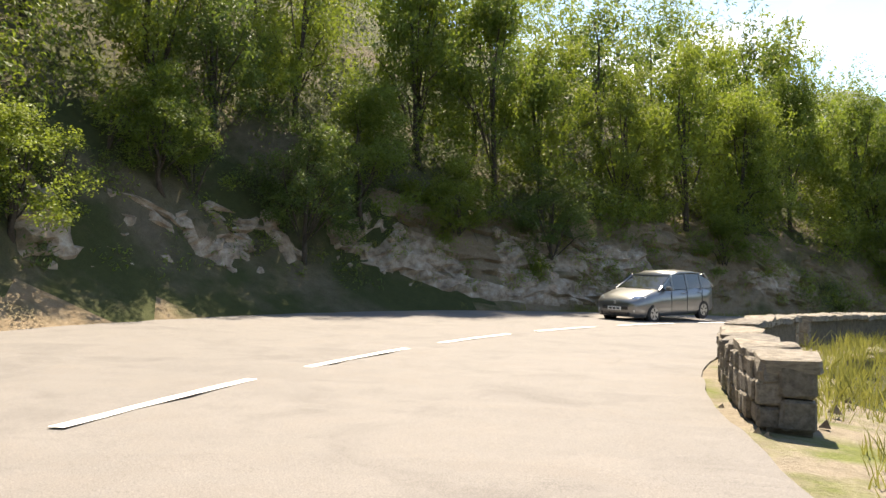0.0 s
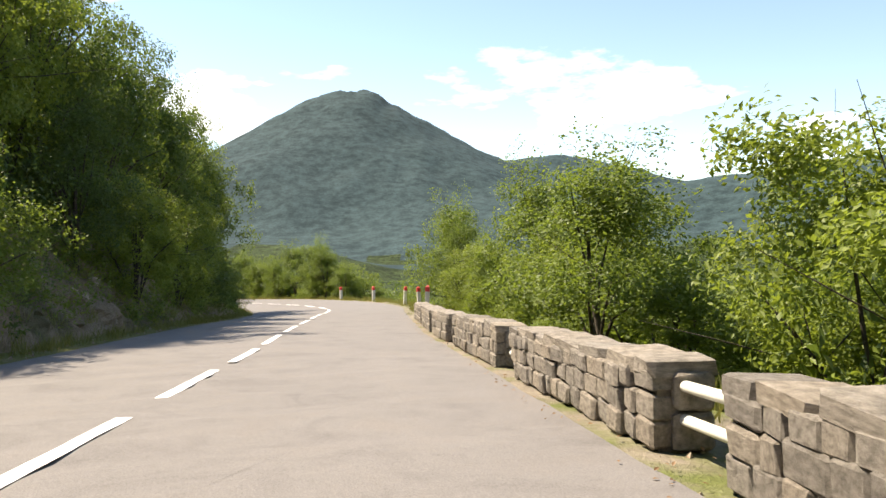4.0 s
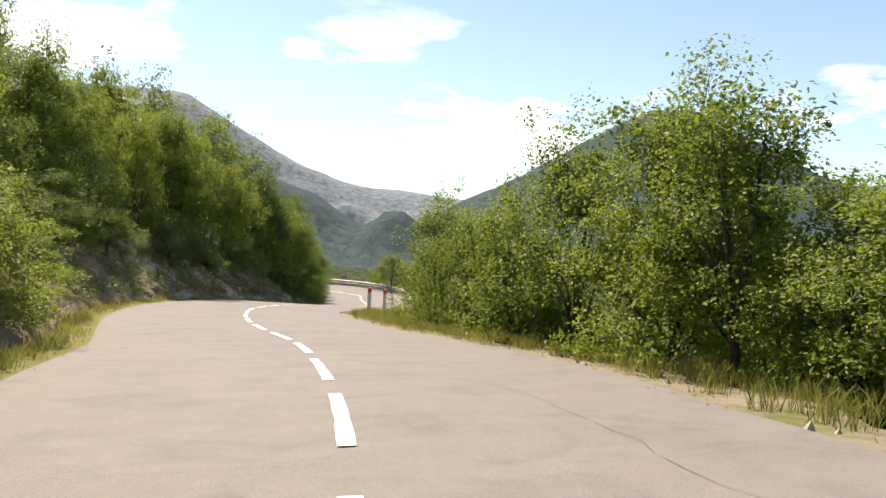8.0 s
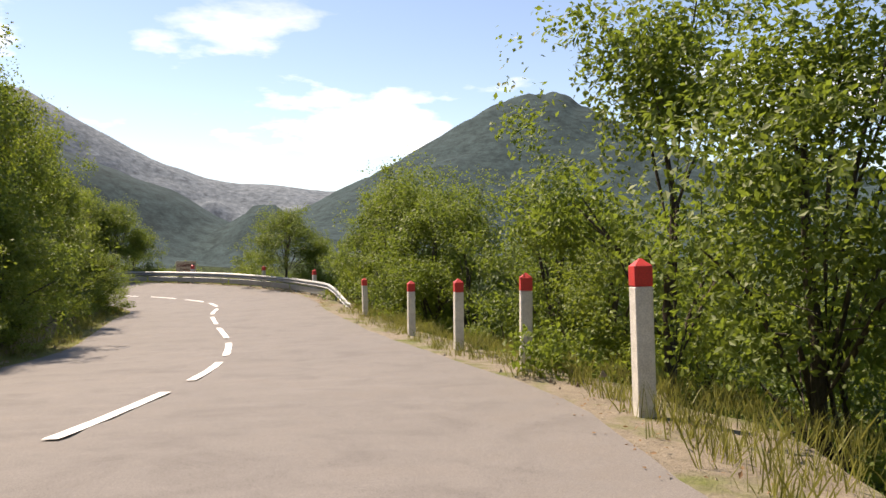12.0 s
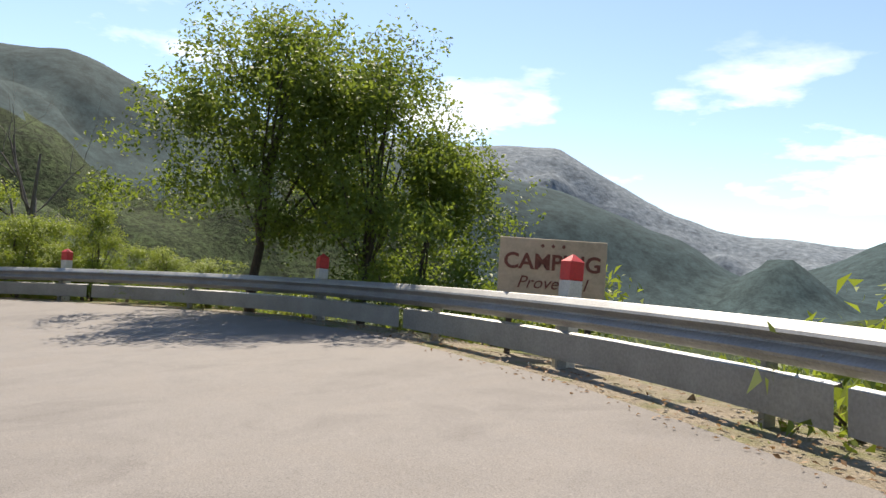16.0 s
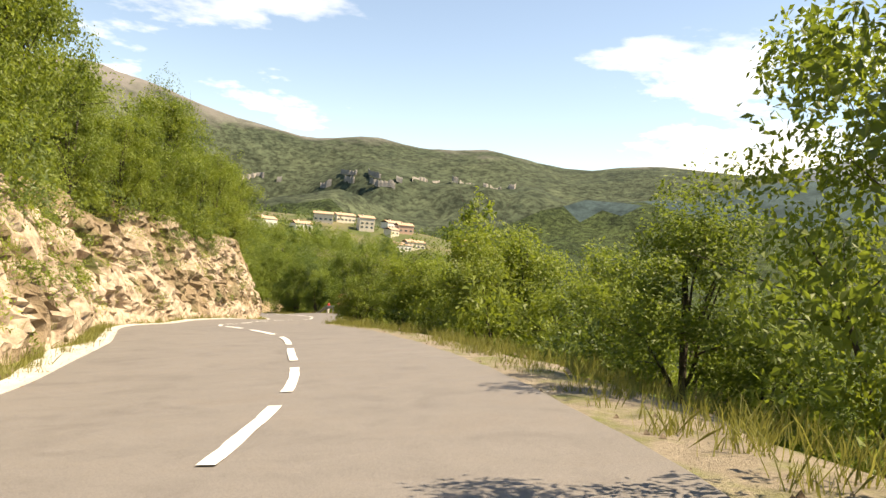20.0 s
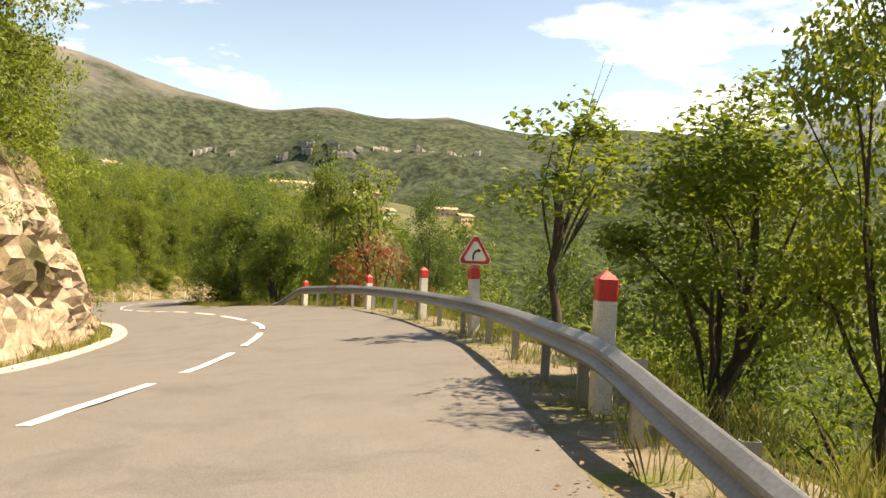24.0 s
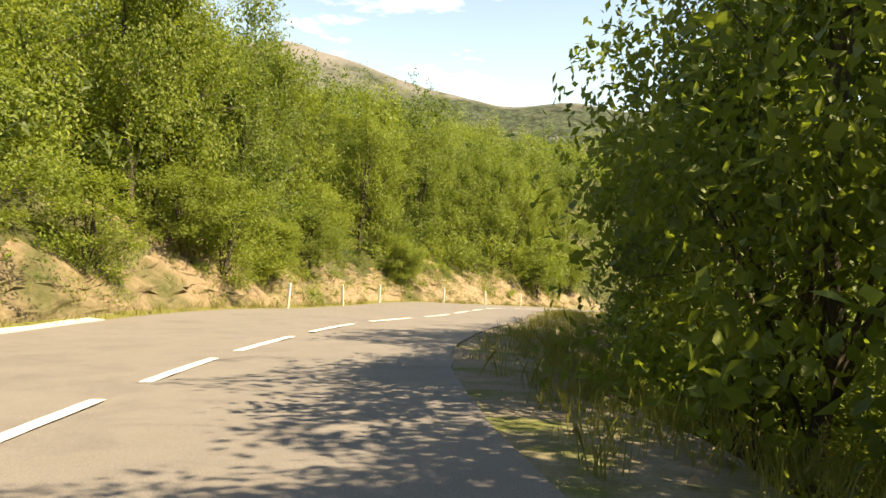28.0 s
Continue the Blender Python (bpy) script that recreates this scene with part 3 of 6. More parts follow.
# ---------------------------------------------------------------- road, verges, markings
def ribbon(name, s0, s1, inner, outer, lift, mat, step=1.0, across=3, wobble=0.0, drop=0.0, label="", category="", seed=0, skirt=0.0):
    """A strip along the road between two offsets (functions of station)."""
    rng = np.random.RandomState(seed + 7)
    ss = np.arange(s0, s1 + 1e-6, step)
    verts, faces = [], []
    for i, s in enumerate(ss):
        a, b = inner(s), outer(s)
        b += wobble * math.sin(s * 1.7 + seed) * 0.5 + wobble * (rng.rand() - 0.5)
        for k in range(across):
            f = k / (across - 1)
            p = on_road(s, a + (b - a) * f, lift - drop * f * f + (0.03 * (rng.rand() - 0.5) if wobble and 0 < k else 0))
            verts.append(p)
    if skirt:
        n0 = len(verts)
    for i in range(len(ss) - 1):
        for k in range(across - 1):
            q = (i * across + k, i * across + k + 1, (i + 1) * across + k + 1, (i + 1) * across + k)
            faces.append(q if outer(ss[i]) > inner(ss[i]) else q[::-1])
    if skirt:
        for col in (0, across - 1):
            base = len(verts)
            for i in range(len(ss)):
                verts.append(verts[i * across + col] - Vector((0, 0, skirt)))
            for i in range(len(ss) - 1):
                q = (i * across + col, (i + 1) * across + col, base + i + 1, base + i)
                faces.append(q if col == 0 else q[::-1])
    ob = mesh_ob(name, verts, faces, mat)
    return tagged(ob, label, category or name, kind="structure")


road = ribbon("road", 0, LENGTH - 1, lambda s: edge(s, -1), lambda s: edge(s, 1), 0.0, M_ASPHALT, 0.5, 9, 0.03, 0.0,
              "worn pale grey asphalt mountain road", "road", 1, 0.12)
verge_right = ribbon("verge_right", 0, LENGTH - 1, lambda s: edge(s, 1) - 0.25, lambda s: edge(s, 1) + 1.7, -0.035, M_GRAVEL, 0.7, 5, 0.35, 0.12,
                     "gravel and dry grass verge beside the asphalt", "verge", 2, 0.3)
verge_left = ribbon("verge_left", 0, LENGTH - 1, lambda s: edge(s, -1) + 0.25, lambda s: edge(s, -1) - 1.3, -0.03, M_DRYGRASS, 0.7, 5, 0.3, -0.10,
                    "dry grass and earth verge under the cut bank", "verge", 3, 0.3)


# stations at which some of the painted dashes begin; those between are spread evenly
DASH_NO = [0, 10, 15, 17, 23, 24, 25, 26, 27, 29, 30, 31, 33, 35, 37, 39, 41, 44, 47, 48, 49, 51, 54, 55, 56, 58, 59, 60, 63, 65, 68, 70, 72, 74, 75, 76, 77, 82, 84, 85, 90, 91, 105]
DASH_AT = [5.6, 48.5, 69.4, 77.1, 101.6, 106.7, 112.3, 117.5, 123.0, 129.9, 134.6, 139.0, 148.7, 157.1, 164.2, 172.0, 178.1, 188.1, 198.8, 202.8, 207.7, 216.1, 229.7, 233.5, 236.6, 242.1, 244.5, 247.3, 254.5, 259.8, 269.7, 277.1, 285.1, 292.3, 295.3, 298.7, 302.4, 317.3, 324.3, 327.1, 341.5, 344.2, 389.9]


def dashes():
    group = thing("centre_line", Matrix(), "broken white centre line painted on the asphalt", "road marking", kind="structure")
    at = np.interp(np.arange(DASH_NO[-1] + 1), DASH_NO, DASH_AT)
    rng = np.random.RandomState(19)
    for s, s2 in zip(at[:-1], at[1:]):
        long = 0.70 * (s2 - s)
        if s < 2 or s + long > LENGTH - 3:
            continue
        side = rng.uniform(-0.012, 0.012)
        verts = [on_road(s + long * i / 10, u + side + rng.normal() * 0.004, 0.014) for i in range(11) for u in (-0.075, 0.075)]
        mesh_ob("dash", verts, [(2 * i, 2 * i + 1, 2 * i + 3, 2 * i + 2) for i in range(10)], M_LINE, group)


dashes()


def cracks():
    """Fine dark cracks and tar-sealed joints in the asphalt."""
    rng = np.random.RandomState(23)
    for k in range(22):
        s, u = rng.uniform(34, 350), rng.uniform(-3.0, 3.4)
        ds, du = rng.normal() * 0.5, rng.normal() * 0.16
        if k % 4:
            ds, du = abs(rng.normal() * 0.12) + 0.25, rng.normal() * 0.05
        wide = rng.uniform(0.0015, 0.004)
        pts = []
        for i in range(rng.randint(8, 22)):
            pts.append((s, u))
            s += ds + rng.normal() * 0.08
            u += du + rng.normal() * 0.07
            if not (edge(s, -1) + 0.2 < u < edge(s, 1) - 0.2):
                break
        if len(pts) < 4 or max(b - edge(a, 1) for a, b in pts) > -0.8:
            continue
        verts = [on_road(a, b + e * wide * (0.4 + rng.rand()), 0.008) for a, b in pts for e in (-1, 1)]
        mesh_ob("crack", verts, [(2 * i, 2 * i + 1, 2 * i + 3, 2 * i + 2) for i in range(len(pts) - 1)], M_TAR, road)


cracks()


# ---------------------------------------------------------------- the cut bank on the left
def bank_top(s):
    """The uneven height of the bank's upper edge."""
    return np.interp(s, BANK_AT, BANK_H) * (1 + 0.16 * np.sin(np.asarray(s) * 0.61) + 0.10 * np.sin(np.asarray(s) * 1.43 + 1) + 0.05 * np.sin(np.asarray(s) * 3.7))


def bank_point(s, k, lift=0.0):
    """A place on the bank: k is 0 at its foot and 1 at its top."""
    bh, st = float(bank_top(s)), float(np.interp(s, BANK_AT, BANK_STEEP))
    p = on_road(s, edge(s, -1) - 0.85 - k * bh / st)
    p.z = on_road(s, edge(s, -1)).z + k * bh + lift
    return p


def cut_bank():
    """The bare, broken face of earth and rock that the road was cut into."""
    ss = np.r_[np.arange(2, 255, 0.28), np.arange(255, 326, 0.16), np.arange(326, LENGTH - 3, 0.24)]
    rows = 30
    bh, st = bank_top(ss), np.interp(ss, BANK_AT, BANK_STEEP)
    f = np.r_[np.linspace(0, 1, rows - 4), 1.1, 1.3, 1.6, 1.75]
    d = 0.9 + f[None] * (bh / st)[:, None]
    h = np.minimum(f, 1)[None] * bh[:, None] + np.maximum(f - 1, 0)[None] * (bh / st)[:, None] * 0.35
    sg, fg = np.repeat(ss[:, None], rows, 1), np.repeat(f[None], len(ss), 0)
    face = np.clip(fg * 5, 0, 1) * np.clip((1.4 - fg) * 4, 0, 1)
    rocky = np.interp(ss, [0, 20, 60, 75, 180, 190, 205, 215, 250, 262, 280, 318, 326, 400], [0.6, 0.9, 0.7, 0.4, 0.4, 0.7, 0.6, 0.4, 0.4, 0.9, 1.0, 1.0, 0.45, 0.35])[:, None]
    ledge = fbm(sg * 0.8 + h * 0.35, h * 1.6 - sg * 0.15, 1.0, 4, 90, 0.6)
    ledge = np.floor(ledge * 5) / 5 + 0.35 * (ledge * 5 - np.floor(ledge * 5)) ** 3 / 5
    push = face * rocky * np.clip(0.34 * ledge + 0.5 * np.abs(fbm(sg * 1.5, h * 0.8, 0.6, 4, 91, 0.72)) + 0.24 * fbm(sg * 1.4, h * 0.9, 0.34, 3, 97, 0.65), -0.6, 0.46)
    push = push + face * 0.22 * fbm(sg, h, 3.0, 3, 92)
    drop = np.where(fg > 1.7, -1.5, 0.0)
    base = [on_road(float(s), edge(float(s), -1)) for s in ss]
    nx, ny = np.interp(ss, ST, TY), -np.interp(ss, ST, TX)
    bx, by, bz = (np.array([p[k] for p in base])[:, None] for k in range(3))
    dd = d - push
    x, y, z = bx - nx[:, None] * dd, by - ny[:, None] * dd, bz + h + drop + 0.12 * face * fbm(sg, h, 0.7, 2, 93) - 0.05
    verts = np.stack([x.ravel(), y.ravel(), z.ravel()], 1)
    i = (np.arange(len(ss) - 1)[:, None] * rows + np.arange(rows - 1)[None]).ravel()
    faces = np.stack([i, i + 1, i + rows + 1, i + rows], 1)
    stone_part = (rocky[:-1] * np.ones((1, rows - 1)) * (0.75 + 0.6 * fbm(sg[:-1, :-1], h[:-1, :-1] * 1.5, 2.5, 3, 94))).ravel() > 0.62
    ob = mesh_ob("cut_bank", verts, faces, [M_CUT, M_ROCK], None, "", False, stone_part.astype(int))
    tagged(ob, "broken earth and limestone bank cut beside the road", "bank", kind="structure")


cut_bank()
gutter = ribbon("gutter", 262, 349, lambda s: edge(s, -1) + 0.06, lambda s: edge(s, -1) - 0.36 - 0.5 * max(0, 1 - abs(s - 277) / 5), 0.014, M_CONCRETE, 0.8, 4, 0.05, -0.03,
                "pale cracked concrete gutter along the road", "gutter", 5, 0.15)


# ---------------------------------------------------------------- trees
def leaf_quads(rng, centres, sizes, out_dir, up_bias=0.6):
    """Small pointed leaves: one four-cornered blade at each centre."""
    n = len(centres)
    nrm = rng.normal(size=(n, 3)) * 0.62 + out_dir * 0.85 + np.array([0, 0, up_bias])
    nrm /= np.linalg.norm(nrm, axis=1)[:, None]
    a = np.cross(nrm, rng.normal(size=(n, 3)))
    a /= np.linalg.norm(a, axis=1)[:, None] + 1e-9
    b = np.cross(nrm, a)
    L, W = sizes[:, None], (sizes * rng.uniform(0.42, 0.7, n))[:, None]
    v = np.stack([centres - a * L * 0.5, centres + b * W * 0.5 + nrm * L * 0.08, centres + a * L * 0.5, centres - b * W * 0.5 + nrm * L * 0.08], 1)
    return v.reshape(-1, 3), np.arange(4 * n).reshape(-1, 4)


def leaf_tris(rng, centres, sizes, out_dir, up_bias=0.6):
    """Cheaper three-cornered leaves for shrubs and the woods behind."""
    v, f = leaf_quads(rng, centres, sizes * 1.15, out_dir, up_bias)
    keep = np.arange(len(v)).reshape(-1, 4)[:, :3].ravel()
    return v[keep], np.arange(len(keep)).reshape(-1, 3)


def crown_points(rng, H, R, low, clumps, leaves, spread):
    """Leaf places grouped in clumps over an uneven crown; also the clump centres."""
    cz, rz = H * (1 + low) / 2, H * (1 - low) / 2
    cc = []
    for k in range(clumps):
        d = rng.normal(size=3)
        d /= np.linalg.norm(d)
        if d[2] < -0.9:
            d[2] *= -0.6
        r = rng.uniform(0.45, 0.98) * (1 + 0.18 * math.sin(3 * math.atan2(d[1], d[0]) + R))
        taper = 1.0 - 0.35 * max(d[2], 0) + 0.45 * max(-d[2], 0)
        cc.append((d[0] * R * r * taper, d[1] * R * r * taper, cz + d[2] * rz * r * 0.95))
    cc = np.array(cc)
    per = rng.multinomial(leaves, rng.dirichlet(np.full(clumps, 4.0)))
    pts, out = [], []
    for c, m in zip(cc, per):
        g = rng.normal(size=(m, 3)) * np.array([1, 1, 0.62])
        g /= np.maximum(np.linalg.norm(g, axis=1)[:, None], 1e-6)
        rad = rng.uniform(0.15, 1.0, m)[:, None] ** 0.4
        here = c + g * rad * spread * rng.uniform(0.5, 1.12)
        twig = 5 if m > 60 else 1   # leaves stand in small bunches at the twig ends
        lead = (np.arange(m) // twig) * twig
        pts.append(here[lead] + rng.normal(size=(m, 3)) * (0.085 if twig > 1 else 0.0))
        o = c - np.array([0, 0, cz])
        out.append(np.tile(o / (np.linalg.norm(o) + 1e-6), (m, 1)) * 0.5 + g * 0.8)
    return np.concatenate(pts), np.concatenate(out), cc


def weld(chunks, sides, parents):
    """Join tubes into one mesh, each limb's foot grown onto the nearest point of the tube it springs from."""
    verts, faces = [], []
    start = [0]
    for v, f in chunks:
        o = len(verts)
        verts += [tuple(p) for p in v]
        faces += [[i + o for i in q] for q in f]
        start.append(len(verts))
    pos = np.array(verts)
    remap = list(range(len(verts)))
    for k, par in enumerate(parents):
        if par is None:
            continue
        a, n = start[k], sides[k]
        pa, pb = start[par] + (0 if parents[par] is None else sides[par]), start[par + 1]
        foot = pos[a:a + n].mean(0)
        j = pa + int(np.linalg.norm(pos[pa:pb] - foot, axis=1).argmin())
        for i in range(a, a + n):
            remap[i] = j
    out = []
    for q in faces:
        r = []
        for i in q:
            if remap[i] not in r:
                r.append(remap[i])
        if len(r) > 2:
            out.append(r)
    used = sorted({i for q in out for i in q})
    back = {i: n for n, i in enumerate(used)}
    return [verts[i] for i in used], [[back[i] for i in q] for q in out]


def wood_tubes(rng, H, R, low, cc, thick, limbs, fork=False):
    chunks = []
    lean = rng.uniform(-0.06, 0.06, 2) * H
    trunk = [(0, 0, -0.4)]
    top = H * 0.72
    for i in range(1, 7):
        f = i / 6
        trunk.append((lean[0] * f + rng.uniform(-0.02, 0.02) * H, lean[1] * f + rng.uniform(-0.02, 0.02) * H, top * f))
    radii = [thick * (1.25 - 0.15 * min(i, 1)) * (1 - 0.8 * i / 6) for i in range(7)]
    chunks.append(tube(trunk, radii, 7))
    sides, parents = [7], [None]
    for k in range(limbs):
        c = cc[k % len(cc)]
        f = min(max((c[2] - 0.3 * H) / H, 0.16 + 0.9 * low), 0.7)
        i = max(1, min(5, int(f * 6)))
        p0 = Vector(trunk[i])
        p1 = Vector(c)
        mid = p0.lerp(p1, 0.5) + Vector((0, 0, 0.06 * H)) + Vector(rng.uniform(-0.03, 0.03, 3) * H)
        r = radii[i] * 0.5
        pts = [p0, p0.lerp(mid, 0.55), mid, mid.lerp(p1, 0.6), p1]
        chunks.append(tube(pts, [r, r * 0.8, r * 0.6, r * 0.4, r * 0.18], 5, False))
        sides.append(5)
        parents.append(0)
        limb = len(chunks) - 1
        for j in range(2):
            q = Vector(p1) + Vector(rng.normal(size=3) * 0.10 * H)
            chunks.append(tube([mid, mid.lerp(q, 0.5), q], [r * 0.4, r * 0.25, r * 0.08], 4, False))
            sides.append(4)
            parents.append(limb)
    return weld(chunks, sides, parents)


def make_tree(name, seed, H, R, low, clumps, leaves, size, spread, mat, label, category="tree", thick=None, limbs=9, bark_mat=None, blades=None):
    rng = np.random.RandomState(seed)
    pts, out, cc = crown_points(rng, H, R, low, clumps, leaves, spread)
    root = thing(name, Matrix.Translation((0, 0, -900)), label, category)
    v, f = wood_tubes(rng, H, R, low, cc, thick or 0.0145 * H, limbs)
    mesh_ob("trunk", v, f, bark_mat or M_BARK, root, "", True)
    lv, lf = (blades or leaf_quads)(rng, pts, rng.uniform(0.7, 1.3, len(pts)) * size, out)
    mesh_ob("crown", lv, lf, mat, root)
    return root


def make_shrub(name, seed, H, R, leaves, size, mat, label):
    rng = np.random.RandomState(seed)
    pts, out, cc = crown_points(rng, H, R, 0.04, 9, leaves, 0.42 * R)
    pts[:, 2] = np.maximum(pts[:, 2], 0.02)
    root = thing(name, Matrix.Translation((0, 0, -900)), label, "shrub")
    chunks = []
    for c in cc[:6]:
        p0 = Vector(rng.uniform(-0.08, 0.08, 3) * R)
        p0.z = -0.2
        p1 = Vector(c)
        m = p0.lerp(p1, 0.5) + Vector((0, 0, 0.1 * H))
        chunks.append(tube([p0, m, p1], [0.03, 0.02, 0.006], 4, False))
    v, f = weld(chunks, [4] * len(chunks), [None] + [0] * (len(chunks) - 1))
    mesh_ob("stem", v, f, M_BARK, root)
    lv, lf = leaf_tris(rng, pts, rng.uniform(0.6, 1.3, len(pts)) * size, out)
    mesh_ob("foliage", lv, lf, mat, root)
    return root


def make_dead(seed, H, spread, label):
    """A bare dead tree: forking, kinked limbs down to twigs."""
    rng = np.random.RandomState(seed)
    root = thing("dead_tree", Matrix.Translation((0, 0, -900)), label, "tree")
    chunks = []

    sides, parents = [], []

    def grow(p, d, length, r, depth, par=None):
        pts, rad = [p], [r]
        q = Vector(p)
        for i in range(4):
            d = (d + Vector(rng.normal(size=3) * 0.16) + Vector((0, 0, 0.06))).normalized()
            q = q + d * length / 4
            pts.append(q.copy())
            rad.append(r * (1 - 0.16 * (i + 1)))
        chunks.append(tube(pts, rad, 6 if depth < 2 else 4, False))
        sides.append(6 if depth < 2 else 4)
        parents.append(par)
        here = len(chunks) - 1
        if depth < 4:
            for k in range(2 if depth else 3):
                i = rng.randint(2, 5)
                nd = (d + Vector((*(rng.normal(size=2) * spread), 0.15))).normalized()
                grow(pts[i], nd, length * rng.uniform(0.55, 0.75), rad[i] * 0.68, depth + 1, here)
    grow(Vector((0, 0, -0.3)), Vector((0, 0, 1)), H * 0.42, 0.022 * H, 0)
    v, f = weld(chunks, sides, parents)
    mesh_ob("trunk", v, f, M_DEAD, root, "", True)
    return root


OAK = "broad oak with a dense green crown on the slope"
PROTO = [make_tree("oak_tree", 11, 7.0, 2.4, 0.05, 66, 16500, 0.108, 0.78, M_LEAF[0], "broad green oak standing at the roadside slope"),
         make_tree("oak_tree", 12, 7.0, 2.1, 0.06, 60, 15000, 0.108, 0.72, M_LEAF[0], "green oak with an uneven crown by the road"),
         make_tree("maple_tree", 13, 7.0, 2.0, 0.03, 60, 15000, 0.105, 0.72, M_LEAF[1], "light green leafy maple by the road"),
         make_tree("maple_tree", 14, 7.0, 1.7, 0.02, 54, 13500, 0.105, 0.66, M_LEAF[1], "slim yellow-green maple above the verge"),
         make_tree("evergreen_oak", 15, 7.0, 2.1, 0.02, 62, 15000, 0.098, 0.72, M_LEAF[2], "dark evergreen oak on the bank"),
         make_tree("ash_tree", 16, 7.0, 1.35, 0.16, 44, 8200, 0.115, 0.56, M_LEAF[0], "slender tall ash with open foliage"),
         make_tree("oak_tree", 18, 7.0, 2.6, 0.24, 92, 27000, 0.10, 0.74, M_LEAF[0], "spreading oak with a bare lower trunk behind the rail", limbs=12)]
LIGHT = [make_tree("oak_tree", 21, 7.0, 2.5, 0.02, 46, 5200, 0.20, 0.9, M_LEAF[0], "green oak in the wood on the slope", limbs=5, blades=leaf_tris),
         make_tree("maple_tree", 22, 7.0, 2.2, 0.02, 42, 4800, 0.20, 0.85, M_LEAF[1], "light green maple in the wood on the hillside", limbs=5, blades=leaf_tris),
         make_tree("evergreen_oak", 23, 7.0, 2.3, 0.02, 44, 5200, 0.19, 0.85, M_LEAF[2], "dark evergreen oak in the hillside wood", limbs=5, blades=leaf_tris)]
SHRUB = [make_shrub("shrub", 31, 1.3, 0.95, 1100, 0.10, M_LEAF[1], "leafy green shrub on the bank"),
         make_shrub("broom_bush", 32, 1.1, 0.8, 1100, 0.085, M_LEAF[0], "green broom bush rooted in the bank"),
         make_shrub("box_bush", 33, 0.9, 0.8, 1000, 0.08, M_LEAF[2], "dark box bush on the earth bank")]
THIN = make_tree("locust_tree", 17, 7.0, 1.2, 0.45, 18, 1100, 0.17, 0.6, M_LEAF[1], "thin locust tree with sparse light leaves", limbs=12)
RUSSET = make_shrub("smoke_bush", 34, 2.2, 1.3, 1000, 0.15, M_REDLEAF, "russet flowering smoke bush on the slope")
DEAD = [make_dead(41, 7.0, 0.55, "bare grey dead tree behind the guard rail"), make_dead(42, 5.0, 0.7, "bare dead shrub of many thin stems")]


def place_all(proto_xyz):
    """Copies of prototypes at (proto, x, y, z, height scale, width scale, turn)."""
    for pr, x, y, z, sh, sw, turn in proto_xyz:
        copy_thing(pr, Matrix.LocRotScale((x, y, z), Euler((0, 0, turn)), (sw, sw, sh)))


def ground_many(pts):
    a = np.array(pts, float)
    return ground_height(a[:, 0], a[:, 1])


def plant(rows, rng):
    """rows: (prototype, base height of the prototype, x, y, height wanted or None with top z, width scale)."""
    z = ground_many([(r[2], r[3]) for r in rows])
    out = []
    for (pr, ph, x, y, h, top, wide), g in zip(rows, z):
        if h is None:
            h = max(top - g, 2.0)
        sh = h / ph
        sw = (0.45 * sh + 0.55) * wide
        out.append((pr, x, y, g - 0.05, sh, sw, rng.uniform(0, 6.28)))
    place_all(out)


WOOD = []   # trees of the woods behind: x, y, height or None, top


def wood_mass():
    """The woods behind the first trees, in one mesh of leafy crowns for each kind of leaf."""
    rng = np.random.RandomState(44)
    z = ground_many([(r[0], r[1]) for r in WOOD])
    sets = [([], [], []) for _ in range(3)]
    for (x, y, h, top), g in zip(WOOD, z):
        h = max(top - g, 2.5) if h is None else h
        near = float(np.hypot(CX - x, CY - y).min()) < (24 if y > 20 else 45)
        n, size = (720, 0.17) if h < 4.4 and near else (900, 0.27) if near else (260, 0.56)
        pts, out, _ = crown_points(rng, h, 0.20 * h + 1.1, 0.04, 24, n, 0.62 + 0.055 * h)
        kind = sets[rng.choice([0, 0, 1, 1, 2])]
        kind[0].append(pts + np.array([x, y, g]))
        kind[1].append(out)
        kind[2].append(np.full(len(pts), size))
    for (pts, out, size), mat, word in zip(sets, M_LEAF, ("green oak", "light green maple", "dark evergreen")):
        pts, out, size = np.concatenate(pts), np.concatenate(out), np.concatenate(size)
        v, f = leaf_tris(rng, pts, size * rng.uniform(0.7, 1.3, len(pts)), out)
        tagged(mesh_ob("woods", v, f, mat), word + " crowns of the dense wood on the hillside", "woods", kind="stuff")


def reach(s):
    """How far apart things stand along the road's later stretch, against its stations."""
    return float(np.interp(s, [206, 225, 245], [1.0, 1.12, 1.4]))


# Trees that stand just outside the right edge: station, metres right of the centre line, top over the road, kind
RIGHT_A = [(79.7, 7.1, 2.9, 2), (81, 9.6, 5.2, 5), (84.9, 6.9, 7.9, 0), (86, 8.6, 6.6, 5), (90, 7.2, 3.7, 3), (94, 8.5, 4.6, 2), (98.3, 6.4, 3.9, 0),
           (103, 8.4, 4.4, 3), (106.9, 8.2, 3.6, 2), (108.9, 8.6, 4.6, 5), (112.2, 8.6, 6.0, 0), (114.6, 7.6, 3.8, 2), (118.9, 7.2, 4.0, 3), (122.8, 8.0, 4.2, 3),
           (126.3, 7.4, 5.9, 1), (131, 7.9, 7.2, 0), (150.5, 6.8, 3.4, 1), (152.5, 7.6, 4.0, 3), (153.8, 6.4, 5.4, 1), (156.2, 7.0, 6.0, 0)]
